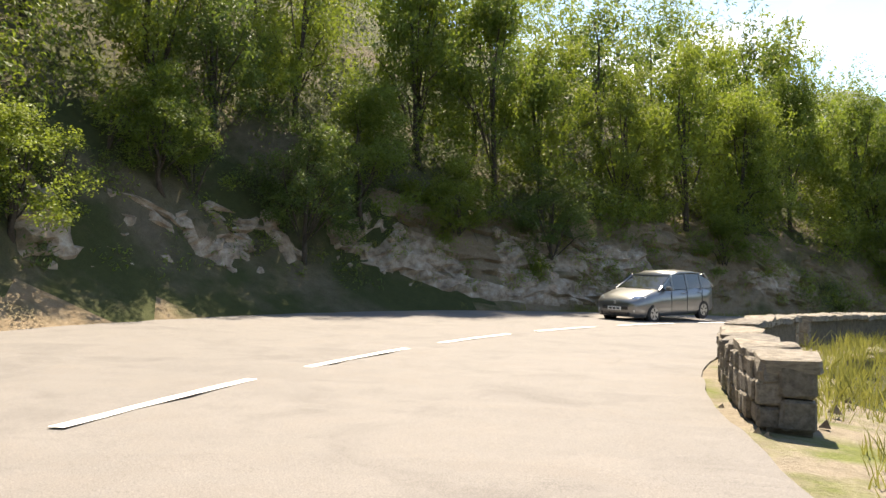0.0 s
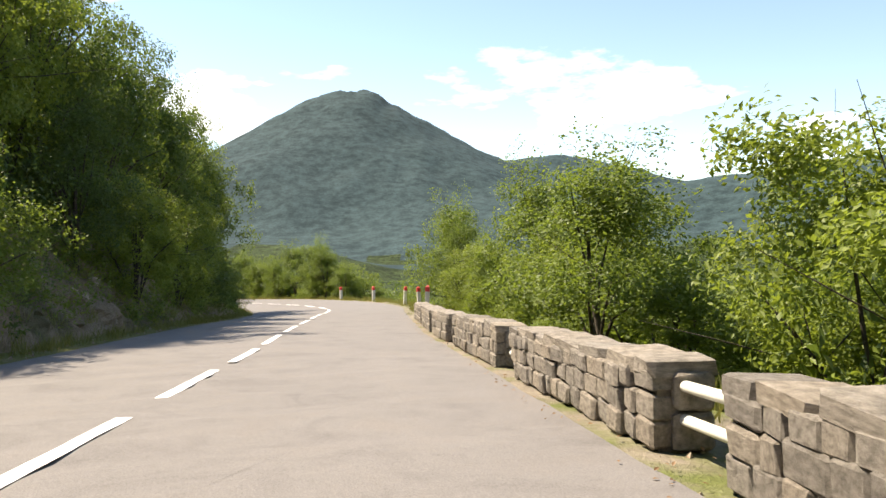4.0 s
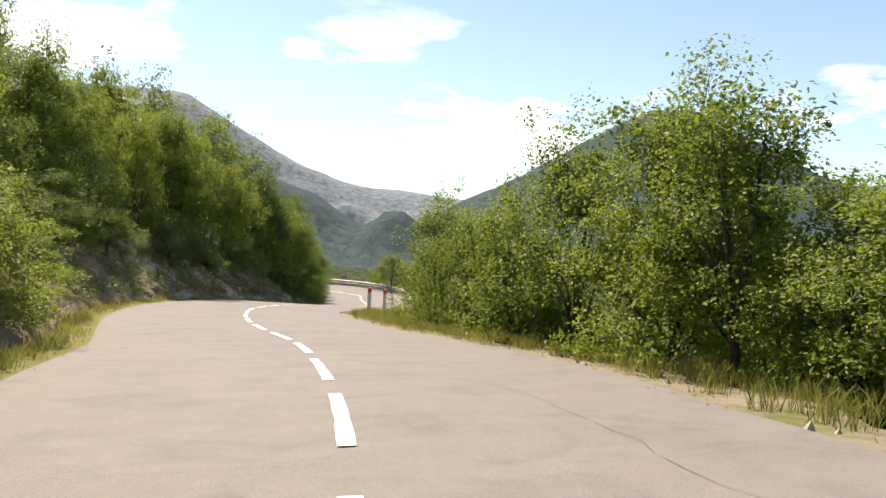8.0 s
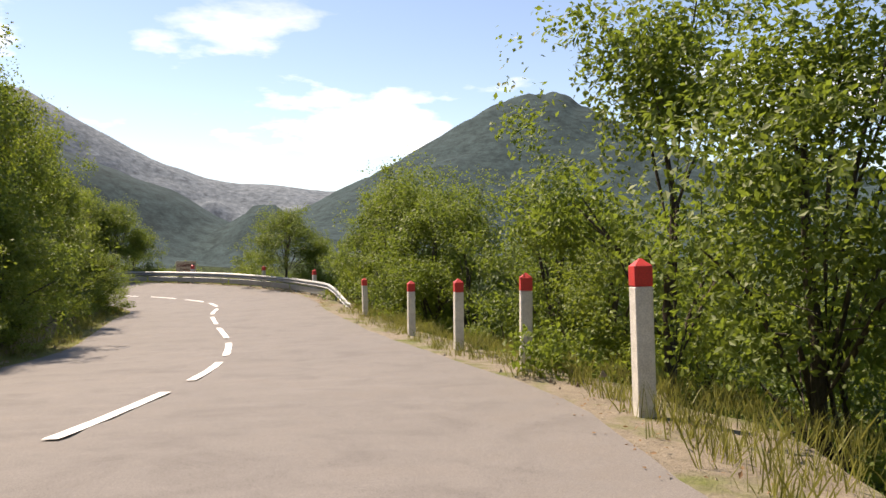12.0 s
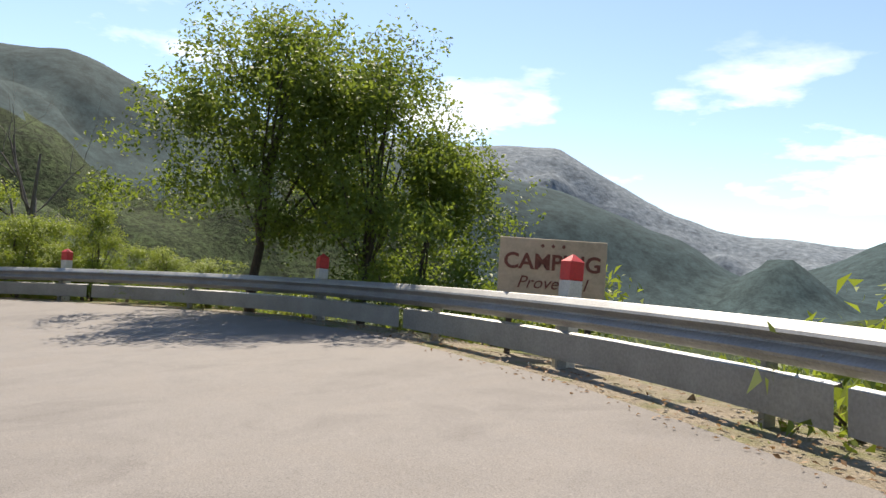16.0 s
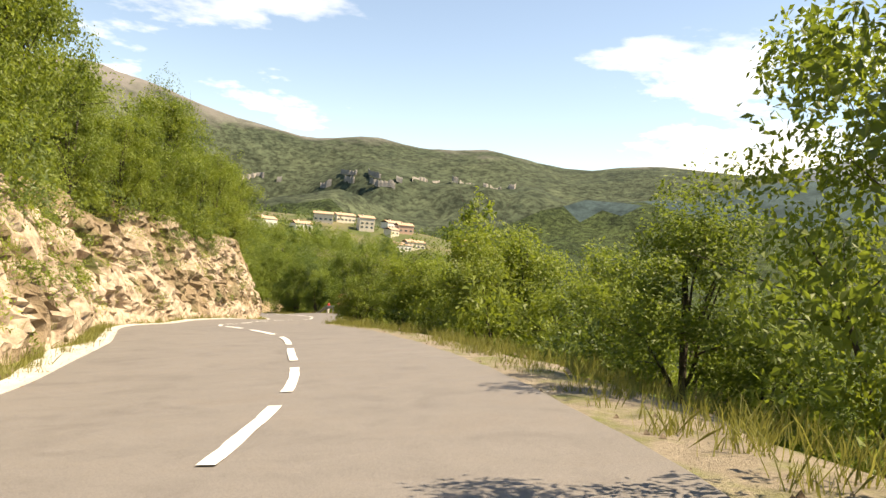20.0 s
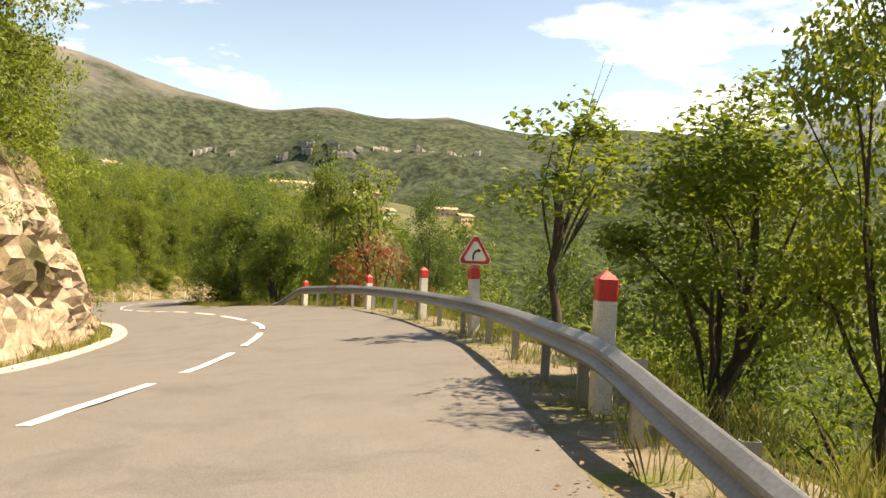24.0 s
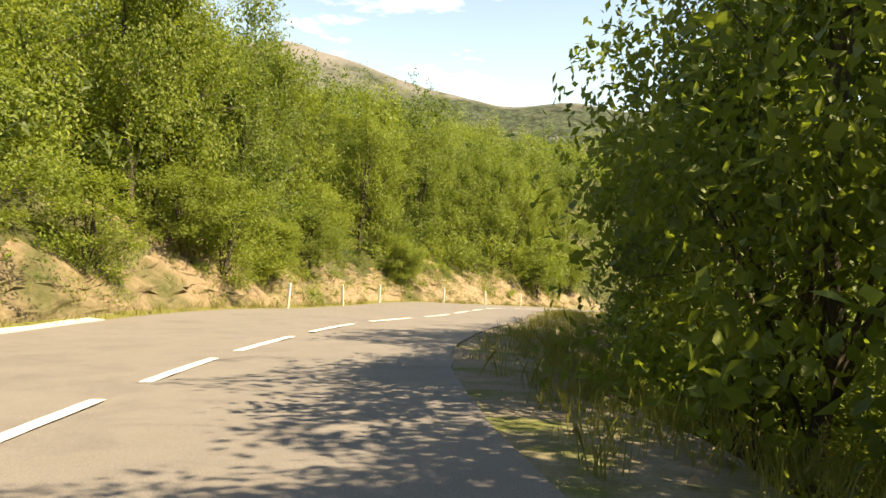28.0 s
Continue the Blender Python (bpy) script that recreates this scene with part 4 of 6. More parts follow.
RIGHT_B = [(155.6, 6.6, 4.0, 2), (159.4, 6.6, 5.7, 0), (163, 7.0, 4.6, 1), (165.8, 7.8, 5.2, 5), (168, 7.6, 4.4, 0), (172.1, 7.6, 5.8, 1), (177, 11.5, 4.2, 0), (183, 12.5, 4.0, 2),
           (187.8, 10.5, 3.6, 3), (194.2, 8.6, 4.9, 5), (194.7, 10.5, 5.4, 0), (197.3, 8.3, 6.2, 5), (196.6, 7.6, 2.4, 2), (200.5, 9.2, 3.8, 3), (204.2, 8.0, 5.8, 1), (207.2, 7.2, 6.6, 0),
           (211, 8.2, 3.6, 3), (213.6, 7.8, 5.0, 1), (218.8, 7.6, 4.6, 0), (221.2, 7.6, 5.2, 0), (223.7, 7.2, 5.9, 1), (227, 7.0, 6.4, 5), (229.1, 6.9, 5.6, 0)]
RIGHT_C = [(279, 7.2, 3.4, 3), (282.3, 7.0, 4.4, 2), (285.5, 7.2, 3.0, 3), (288.7, 6.8, 3.6, 2), (292, 7.8, 3.6, 1), (296.5, 7.6, 4.4, 0)]
RIGHT_D = [(337.5, 6.4, 6.6, 4), (341, 6.6, 7.0, 0), (344.7, 6.8, 8.2, 4), (347.9, 7.4, 8.2, 0), (351.5, 7.0, 7.2, 1), (355.5, 8.0, 8.4, 0), (359, 7.4, 7.0, 4), (363, 7.8, 7.6, 0), (368, 8.0, 7.4, 1), (374, 8.4, 7.6, 0), (380, 8.6, 7.6, 1), (386, 9, 7.6, 0)]

# single trees by the bends: station, metres right of the centre line, top over the road, kind, width
RIGHT_E = [(230.9, 7.18, 4.82, 5, 1.0), (234.9, 7.61, 3.88, 0, 0.7), (236.1, 6.67, 5.6, 6, 1.1), (239.4, 9.73, 3.61, 2, 0.8), (243.8, 8.34, 4.72, 0, 1.0), (244.1, 7.15, 6.87, 6, 1.0), (244.9, 6.07, 7.65, 6, 1.1), (245.6, 6.5, 2.0, 3, 0.75), (246.2, 6.6, 2.5, 2, 0.7), (247.1, 6.9, 3.9, 3, 0.55), (247.4, 6.6, 2.5, 3, 0.75), (248.0, 6.65, 3.5, 2, 0.8), (248.4, 7.99, 3.83, 2, 0.8), (249.4, 7.5, 5.3, 3, 0.8), (249.9, 8.81, 5.68, 2, 0.9), (250.3, 8.99, 6.03, 3, 0.9), (250.7, 8.57, 5.53, 3, 1.0), (251.5, 7.29, 5.62, 5, 1.2), (251.7, 6.84, 5.89, 5, 1.25), (251.9, 8.42, 6.49, 1, 1.0), (252.4, 7.73, 3.59, 3, 0.9), (253.3, 7.57, 4.33, 1, 1.0), (260.8, 7.79, 3.17, 2, 0.9), (262.4, 5.3, 5.0, 1, 0.8), (263.4, 5.6, 5.4, 5, 1.2), (264.6, 5.1, 5.6, 0, 0.8), (269.0, 7.59, 6.85, 2, 0.9), (270.8, 6.14, 3.86, 1, 0.9), (275.0, 7.52, 2.86, 2, 0.9), (281.7, 7.46, 4.7, 2, 1.0), (282.8, 8.6, 4.94, 2, 1.0), (288.4, 9.53, 4.45, 3, 1.0), (295.5, 5.9, 2.93, 3, 0.8), (295.7, 6.4, 5.2, 1, 0.8), (297.0, 5.89, 2.98, 2, 0.8), (300.4, 6.03, 3.97, 1, 0.85), (305.3, 7.6, 6.4, 3, 0.65), (306.9, 7.03, 4.46, 5, 1.2), (309.0, 8.6, 5.0, 1, 0.8), (321.8, 9.91, 6.19, 4, 0.75), (326.9, 7.88, 8.69, 0, 0.8), (327.4, 5.31, 5.02, 5, 1.2), (328.3, 5.55, 5.33, 1, 0.8), (335.6, 9.22, 7.98, 2, 0.9), (337.0, 6.87, 7.93, 0, 0.9), (341.6, 7.58, 8.77, 0, 1.0)]


def right_trees():
    rng = np.random.RandomState(5)
    rows = []
    for s, u, top, kind in RIGHT_A + RIGHT_B + RIGHT_C + RIGHT_D:
        k = reach(s)
        p = on_road(s, 2.0 + (u - 2.0) * k)
        zr = on_road(s, 0).z
        rows.append((PROTO[kind % 10], 7.0, p.x, p.y, None, zr + 1.2 + (top - 1.2) * k, (1.0 + 0.22 * (kind // 10)) * (0.5 + 0.5 * k)))
    for s, u, top, kind, wide in RIGHT_E:
        p = on_road(s, u)
        rows.append((PROTO[kind], 7.0, p.x, p.y, None, on_road(s, 0).z + top, wide))
    plant(rows, rng)
    # the wood further down the slope
    rows = []
    for s in np.arange(20, 392, 3.1):
        s = float(s)
        for lane in range(3):
            u = edge(s, 1) + (rng.uniform(7, 13) + lane * 8.5) * reach(s)
            if (228 < s < 262 or 168 < s < 186) and lane == 0:
                continue
            if 128 < s < 152 and lane == 0 and rng.rand() < 0.6:
                continue
            p = on_road(s + rng.uniform(-1.5, 1.5), u)
            zr = on_road(s, 0).z
            open_view = 232 < s < 300 or 128 < s < 150
            top = zr + ((rng.uniform(-1.0, 1.2) if open_view else rng.uniform(1.0, 4.2)) - 0.9 * lane) * reach(s)
            d = np.hypot(CX - p.x, CY - p.y)
            j = int(d.argmin())
            if d[j] < WR[j] + 3.5:
                continue
            if lane == 0:
                rows.append((LIGHT[rng.randint(3)], 7.0, p.x, p.y, None, top, 1.1))
            else:
                WOOD.append((p.x, p.y, None, top))
    plant(rows, rng)


def left_trees():
    rng = np.random.RandomState(6)
    rows, shrubs = [], []
    for s in np.arange(4, 392, 2.5):
        s = float(s) + rng.uniform(-0.8, 0.8)
        bh, st = np.interp(s, BANK_AT, BANK_H), np.interp(s, BANK_AT, BANK_STEEP)
        run = bh / st + 0.9
        for lane in range(5):
            back = (-0.55 * run * rng.uniform(0.2, 1), rng.uniform(0.6, 2.2), rng.uniform(4.2, 6.5), rng.uniform(8, 11), rng.uniform(12.5, 15))[lane]
            u = edge(s, -1) - run - back
            if (226 < s < 256 and lane > 1) or (lane == 0 and 250 < s < 322):
                continue
            p = on_road(s + rng.uniform(-1, 1), u)
            d = np.hypot(CX - p.x, CY - p.y)
            j = int(d.argmin())
            if d[j] < WL[j] + 1.3:
                continue
            h = (rng.uniform(2.4, 4.6), rng.uniform(6.0, 8.8), rng.uniform(6.5, 9.2), rng.uniform(6.5, 9), rng.uniform(6.5, 9))[lane] * (0.4 + 0.6 * reach(s))
            if s < 75:
                h *= 1.3
            if 150 < s < 215:
                h *= (0.8, 1.15, 1.3, 1.3, 1.3)[lane]
            if 138 < s < 150 or 226 < s < 258:
                h *= 0.72
            if 104 < s < 136:
                h *= 1.35
            if 324 < s:
                h *= 1.15
            kind = rng.choice([0, 1, 2, 4, 3]) if s < 230 else rng.choice([0, 1, 2, 2, 3])
            if lane == 0:
                if rng.rand() < (0.3 if 150 < s < 215 else 0.6):
                    rows.append((PROTO[kind], 7.0, p.x, p.y, h, 0, 0.95))
            elif lane == 1:
                rows.append((PROTO[kind], 7.0, p.x, p.y, h, 0, 0.95))
            elif lane == 2 and rng.rand() < 0.7:
                rows.append((LIGHT[rng.randint(3)], 7.0, p.x, p.y, h, 0, 1.0))
            else:
                WOOD.append((p.x, p.y, h, 0))
    for s, u, h, kind, wide in ((139.5, -8.0, 10.5, 0, 1.15), (142.5, -8.8, 10.0, 1, 1.1), (135.0, -9.0, 9.0, 4, 1.0)):
        p = on_road(s, u)
        rows.append((PROTO[kind], 7.0, p.x, p.y, h, 0, wide))
    plant(rows, rng)
    for s in np.arange(4, 392, 1.25):   # young growth under and between them
        s = float(s)
        run = np.interp(s, BANK_AT, BANK_H) / np.interp(s, BANK_AT, BANK_STEEP) + 0.9
        for _ in range(2):
            p = on_road(s + rng.uniform(-0.6, 0.6), edge(s, -1) - run - rng.uniform(-0.3, 4.0))
            d = np.hypot(CX - p.x, CY - p.y)
            j = int(d.argmin())
            if d[j] > WL[j] + 1.6 and not (226 < s < 256 and rng.rand() < 0.6):
                WOOD.append((p.x, p.y, rng.uniform(1.8, 4.3), 0))
    for _ in range(260):   # the wood beyond the last bend
        s, u = rng.uniform(348, 393), -rng.uniform(7, 52)
        p = on_road(s, u)
        d = np.hypot(CX - p.x, CY - p.y)
        j = int(d.argmin())
        if d[j] > WL[j] + 4:
            WOOD.append((p.x, p.y, rng.uniform(5.5, 9.0), 0))
    for _ in range(170):
        p = on_road(rng.uniform(344, 393), -rng.uniform(6.5, 34))
        d = np.hypot(CX - p.x, CY - p.y)
        j = int(d.argmin())
        if d[j] > WL[j] + 3:
            WOOD.append((p.x, p.y, rng.uniform(2.0, 4.3), 0))
    for _ in range(110):
        s = rng.uniform(325, 352)
        run = np.interp(s, BANK_AT, BANK_H) / np.interp(s, BANK_AT, BANK_STEEP) + 0.9
        p = on_road(s, edge(s, -1) - run - rng.uniform(0.8, 9.0))
        WOOD.append((p.x, p.y, rng.uniform(3.0, 5.5), 0))
    end, fwd = on_road(393, 0), Vector((TX[-1], TY[-1], 0))
    for _ in range(170):
        p = end + fwd * rng.uniform(4, 60) + Vector((fwd.y, -fwd.x, 0)) * rng.uniform(-45, 30)
        if float(np.hypot(CX - p.x, CY - p.y).min()) > 8:
            WOOD.append((p.x, p.y, rng.uniform(5.5, 9.0), 0))
    more = np.random.RandomState(41)
    for _ in range(210):   # the thick wood on the slope across the last bend
        a, far = math.radians(more.uniform(152, 174)), more.uniform(60, 175)
        x, y = -120.3 - math.sin(a) * far, 13.4 + math.cos(a) * far
        if float(np.hypot(CX - x, CY - y).min()) > 6.5:
            WOOD.append((x, y, more.uniform(5.0, 9.5), 0))
    for s in np.arange(6, 392, 2.4):
        s = float(s)
        bh, st = np.interp(s, BANK_AT, BANK_H), np.interp(s, BANK_AT, BANK_STEEP)
        run = bh / st
        for k in range(2):
            if rng.rand() < 0.28:
                continue
            u = edge(s, -1) - 0.9 - run * rng.uniform(0.35, 1.25)
            p = on_road(s + rng.uniform(-1, 1), u)
            shrubs.append((SHRUB[rng.randint(3)], 1.2, p.x, p.y, rng.uniform(0.6, 1.7), 0, 1.15))
    # low bushes along the right-hand drop
    for s in np.arange(8, 392, 2.6):
        s = float(s)
        u = edge(s, 1) + rng.uniform(2.4, 4.0)
        if rng.rand() < 0.4:
            continue
        p = on_road(s, u)
        shrubs.append((SHRUB[rng.randint(2)], 1.2, p.x, p.y, rng.uniform(0.6, 1.3), 0, 1.0))
    ok = []
    for r in shrubs:
        d = np.hypot(CX - r[2], CY - r[3])
        j = int(d.argmin())
        u = (r[2] - CX[j]) * TY[j] - (r[3] - CY[j]) * TX[j]
        if d[j] > (WR[j] if u > 0 else WL[j]) + 1.0:
            ok.append(r)
    plant(ok, rng)


def hedges():
    """Thick undergrowth below the right edge, and the wood over the hill inside the bend."""
    rng = np.random.RandomState(16)
    rows = []
    for s in np.arange(62, 392, 2.0):
        s = float(s)
        if 134 < s < 149 or 224 < s < 262 or 169 < s < 204:
            continue
        for k in range(2):
            p = on_road(s + rng.uniform(-0.8, 0.8), edge(s, 1) + rng.uniform(3.4, 6.2))
            zr = on_road(s, 0).z
            rows.append((PROTO[rng.choice([2, 3, 3, 1])] if k == 0 and rng.rand() < 0.45 else SHRUB[rng.randint(3)], None, p.x, p.y, None, zr + (rng.uniform(0.1, 0.9) if 298 < s < 322 else rng.uniform(0.5, 2.0)), 1.0))
    for s in np.arange(224, 263, 0.55):
        s = float(s)
        p = on_road(s, edge(s, 1) + rng.uniform(1.7, 5.0))
        rows.append((SHRUB[rng.randint(3)], None, p.x, p.y, None, on_road(s, 0).z + rng.uniform(0.5, 1.75), 1.0))
    rows = [(pr, 7.0 if pr in PROTO else 1.2, x, y, h, top, 0.9 if pr in PROTO else 1.15) for pr, _, x, y, h, top, w in rows]
    plant(rows, rng)
    for x in np.arange(-140, 34, 5.4):
        for y in np.arange(-95, 118, 5.2):
            px, py = x + rng.uniform(-2, 2), y + rng.uniform(-2, 2)
            d = np.hypot(CX - px, CY - py)
            j = int(d.argmin())
            u = (px - CX[j]) * TY[j] - (py - CY[j]) * TX[j]
            if u < 0 and 22 < d[j] < 62:
                WOOD.append((px, py, rng.uniform(4.5, 8.0), 0))


right_trees()
left_trees()
hedges()
wood_mass()
_p = [on_road(248.5, 8.2), on_road(248.4, 7.6), on_road(325.3, 8.84), on_road(318.8, 5.64), on_road(298.5, 12.5), on_road(311.0, 6.6)]
_z = ground_many([(p.x, p.y) for p in _p])
place_all([(DEAD[0], _p[0].x, _p[0].y, _z[0], (on_road(249.4, 0).z + 7.9 - _z[0]) / 4.86, 1.25, 0.4), (DEAD[1], _p[1].x, _p[1].y, _z[1], (on_road(247.8, 0).z + 4.5 - _z[1]) / 4.2, 1.15, 2.0),
           (THIN, _p[2].x, _p[2].y, _z[2], 1.5, 1.4, 1.0), (RUSSET, _p[3].x, _p[3].y, _z[3], 1.9, 1.5, 0.3),
           (THIN, _p[4].x, _p[4].y, _z[4], 1.8, 1.4, 2.1), (THIN, _p[5].x, _p[5].y, _z[5], (on_road(311.0, 0).z + 5.9 - _z[5]) / 7.0, 1.25, 4.1)])
for _o in PROTO + LIGHT + SHRUB + DEAD + [THIN, RUSSET]:
    for _c in list(_o.children_recursive) + [_o]:
        bpy.data.objects.remove(_c)


def bank_scrub():
    """Ivy, broom and young growth that clothes the bank."""
    rng = np.random.RandomState(71)
    sets = [([], []) for _ in range(3)]
    cover = lambda s: float(np.interp(s, [0, 18, 24, 34, 42, 60, 215, 240, 258, 264, 285, 320, 326, 400], [2.4, 2.2, 1.6, 2.4, 3.0, 4.4, 3.6, 2.8, 2.4, 2.2, 2.4, 2.4, 2.4, 2.2]))
    for s0 in np.arange(3, 388, 0.5):
        for _ in range(rng.poisson(cover(s0) * 0.5)):
            s = s0 + rng.uniform(0, 0.5)
            k = rng.uniform(0.12, 1.1) if s < 250 else rng.beta(2.2, 1.2) * 1.12
            c = np.array(bank_point(s, k, 0.1))
            r = rng.uniform(0.3, 0.8)
            m = int(300 * r)
            g = rng.normal(size=(m, 3)) * np.array([1, 1, 0.75])
            g /= np.linalg.norm(g, axis=1)[:, None]
            kind = sets[rng.choice([0, 0, 1, 1, 2])]
            kind[0].append(c + g * r * rng.uniform(0.25, 1, m)[:, None] ** 0.5)
            kind[1].append(g)
    for (pts, out), mat, word in zip(sets, M_LEAF, ("green ivy and broom", "light green young growth", "dark evergreen scrub")):
        pts, out = np.concatenate(pts), np.concatenate(out)
        v, f = leaf_tris(rng, pts, rng.uniform(0.07, 0.16, len(pts)), out)
        tagged(mesh_ob("bank_scrub", v, f, mat), word + " clothing the cut bank", "scrub", kind="stuff")


bank_scrub()


def far_woods():
    """Woods on the valley slopes: one mesh of leafy clumps."""
    rng = np.random.RandomState(9)
    n = 15500
    a = rng.uniform(0, 2 * math.pi, n)
    r = 95 + 950 * rng.uniform(0, 1, n) ** 1.1
    x, y = HUB[0] - np.sin(a) * r, HUB[1] + np.cos(a) * r
    keep = np.ones(n, bool)
    for k in range(0, len(ST), 5):
        keep &= np.hypot(x - CX[k], y - CY[k]) > 38
    yaw = np.degrees(a) % 360
    keep &= ~((yaw > 200) & (yaw < 300))
    keep &= (fbm(x, y, 60, 2, 77) > np.where((yaw > 143) & (yaw < 174) & (r > 440), 0.05, -0.4))
    x, y, r = x[keep], y[keep], r[keep]
    z = ground_height(x, y)
    k = 26
    base = np.repeat(np.stack([x, y, z], 1), k, 0)
    hgt = np.repeat(rng.uniform(4.5, 8.5, len(x)), k)
    g = rng.normal(size=(len(base), 3))
    g /= np.linalg.norm(g, axis=1)[:, None]
    pts = base + g * np.stack([hgt * 0.42, hgt * 0.42, hgt * 0.45], 1) * rng.uniform(0.6, 1, len(base))[:, None] + np.stack([0 * hgt, 0 * hgt, hgt * 0.5], 1)
    v, f = leaf_tris(rng, pts, rng.uniform(1.1, 2.2, len(pts)), g, 0.5)
    ob = mesh_ob("far_woods", v, f, M_LEAF[2])
    tagged(ob, "green woods on the far valley slopes", "woods", kind="stuff")


far_woods()


# ---------------------------------------------------------------- stone parapets along the right edge
def rough_block(rng, sx, sy, sz):
    bm = bmesh.new()
    bmesh.ops.create_cube(bm, size=1.0)
    bmesh.ops.bevel(bm, geom=list(bm.edges), offset=0.11, segments=1, affect='EDGES')
    for v in bm.verts:
        v.co = Vector((v.co.x * sx, v.co.y * sy, v.co.z * sz)) * rng.uniform(0.93, 1.05) + Vector(rng.normal(size=3) * 0.012)
    me = bpy.data.meshes.new("stone")
    bm.to_mesh(me)
    bm.free()
    me.materials.append(M_WALLSTONE)
    return me


WALLS = [(37.8, 43.4), (44.6, 50.2), (51.4, 58.8), (60.4, 65.4), (66.4, 71.0), (72.0, 77.0), (78.3, 83.3), (84.3, 89.3), (90.3, 95.2), (96.2, 100.9), (102.1, 105.2), (106.3, 110.7), (112.0, 116.4)]
WALL_H, WALL_T = 0.60, 0.46


def parapets():
    rng = np.random.RandomState(3)
    shapes = [rough_block(rng, 1, 1, 1) for _ in range(9)]
    for a, b in WALLS:
        root = thing("stone_parapet", Matrix.Translation(on_road((a + b) / 2, edge((a + b) / 2, 1) + 0.5)), "low grey rubble stone parapet wall at the road edge", "wall", "parapets along the road")
        inv = root.matrix_basis.inverted()

        def u0(s):
            return edge(s, 1) + 0.22
        # core
        ss = np.linspace(a + 0.05, b - 0.05, 7)
        verts, faces = [], []
        for s in ss:
            for u, z in ((0.05, -0.5), (0.05, WALL_H - 0.05), (WALL_T - 0.04, WALL_H - 0.05), (WALL_T - 0.04, -0.9)):
                verts.append(inv @ on_road(float(s), u0(s) + u, z))
        for i in range(len(ss) - 1):
            for k in range(4):
                k2 = (k + 1) % 4
                faces.append((4 * i + k, 4 * i + 4 + k, 4 * i + 4 + k2, 4 * i + k2))
        faces += [(0, 1, 2, 3), tuple(len(verts) - 4 + k for k in (3, 2, 1, 0))]
        mesh_ob("core", verts, faces, M_MORTAR, root)

        def put(s, u, z, ds, du, dz):
            ob = new("stone", shapes[rng.randint(len(shapes))])
            ob.parent = root
            turn = Euler((rng.normal() * 0.04, rng.normal() * 0.04, radians(heading(s)) + rng.normal() * 0.05))
            ob.matrix_basis = inv @ Matrix.LocRotScale(on_road(s, u, z), turn, (du, ds, dz))
        # two courses on the road face, rough capping stones, and the ends
        for z0, hh in ((0.09, 0.21), (0.285, 0.20), (0.46, 0.17)):
            s = a + 0.02
            while s < b - 0.12:
                w = min(rng.uniform(0.17, 0.44), b - s)
                put(s + w / 2, u0(s) + 0.09 + rng.normal() * 0.012, z0 + rng.normal() * 0.008, w * 0.97, 0.22, hh * rng.uniform(0.9, 1.08))
                s += w
        s = a
        while s < b - 0.15:
            w = min(rng.uniform(0.35, 0.75), b - s)
            put(s + w / 2, u0(s) + WALL_T / 2 + 0.02, WALL_H - 0.04 + rng.uniform(-0.015, 0.02), w * 0.98, WALL_T + 0.06, 0.14)
            s += w
        for s in (a + 0.06, b - 0.06):
            for z0 in (0.12, 0.4):
                put(s, u0(s) + 0.3, z0, 0.2, 0.30, 0.28)
    # white painted tubes that close the openings between the walls
    for (a0, a), (b, b1) in zip(WALLS[3:-1], WALLS[4:]):
        rail = thing("tube_barrier", Matrix.Translation(on_road((a + b) / 2, edge(a, 1) + 0.42)), "two off-white painted steel tubes between parapet walls", "barrier", "tubes between the parapets")
        inv = rail.matrix_basis.inverted()
        for z in (0.2, 0.44):
            v, f = tube([inv @ on_road(a - 0.1, edge(a, 1) + 0.44, z), inv @ on_road(b + 0.1, edge(b, 1) + 0.44, z)], [0.042, 0.042], 10)
            mesh_ob("tube", v, f, M_TUBE, rail, "", True)


# ---------------------------------------------------------------- marker posts
def post_proto(height, red, wide, label, name="marker_post", category="post", white=None):
    root = thing(name, Matrix.Translation((0, 0, -900)), label, category, "red-topped posts at the road edge" if red else "white posts at the road edge")
    cap = 0.07
    bm = box_bm((wide, wide, height - red + 0.4), (0, 0, (height - red - 0.4) / 2), 0.012)
    part("shaft", bm, white or M_POSTWHITE, root)
    if red:
        bm = box_bm((wide + 0.004, wide + 0.004, red - cap), (0, 0, height - red + (red - cap) / 2), 0.012)
        top = box_bm((wide * 0.9, wide * 0.9, cap), (0, 0, height - cap / 2 - 0.002), 0, None, None, 0.12)
        me = bpy.data.meshes.new("tmp")
        top.to_mesh(me)
        bm.from_mesh(me)
        top.free()
        bpy.data.meshes.remove(me)
        part("red_cap", bm, M_POSTRED, root, "faded red painted top")
    return root


# station, metres outside the road edge, top over the middle of the road
POSTS = [(118.5, 0.85, 1.37), (125.8, 0.85, 1.4), (133.3, 0.85, 1.36), (140.3, 0.85, 1.3), (147.3, 0.85, 1.25), (182.5, 1.2, 1.3), (188.8, 1.2, 1.28), (196.8, 0.55, 1.37), (203.6, 0.6, 1.58), (208.0, 0.75, 1.58), (211.4, 0.8, 1.53), (215.0, 0.85, 1.46), (221.9, 1.1, 1.41), (232.3, 0.72, 1.6), (236.7, 0.72, 1.73), (240.7, 0.72, 1.77), (243.9, 0.72, 1.84), (247.0, 0.72, 1.9), (250.7, 0.72, 1.89), (254.0, 0.72, 1.73), (258.3, 0.72, 1.51), (305.8, 0.72, 1.62), (311.0, 0.72, 1.87), (313.9, 0.72, 1.82), (317.1, 0.72, 1.54), (321.8, 0.72, 1.35)]


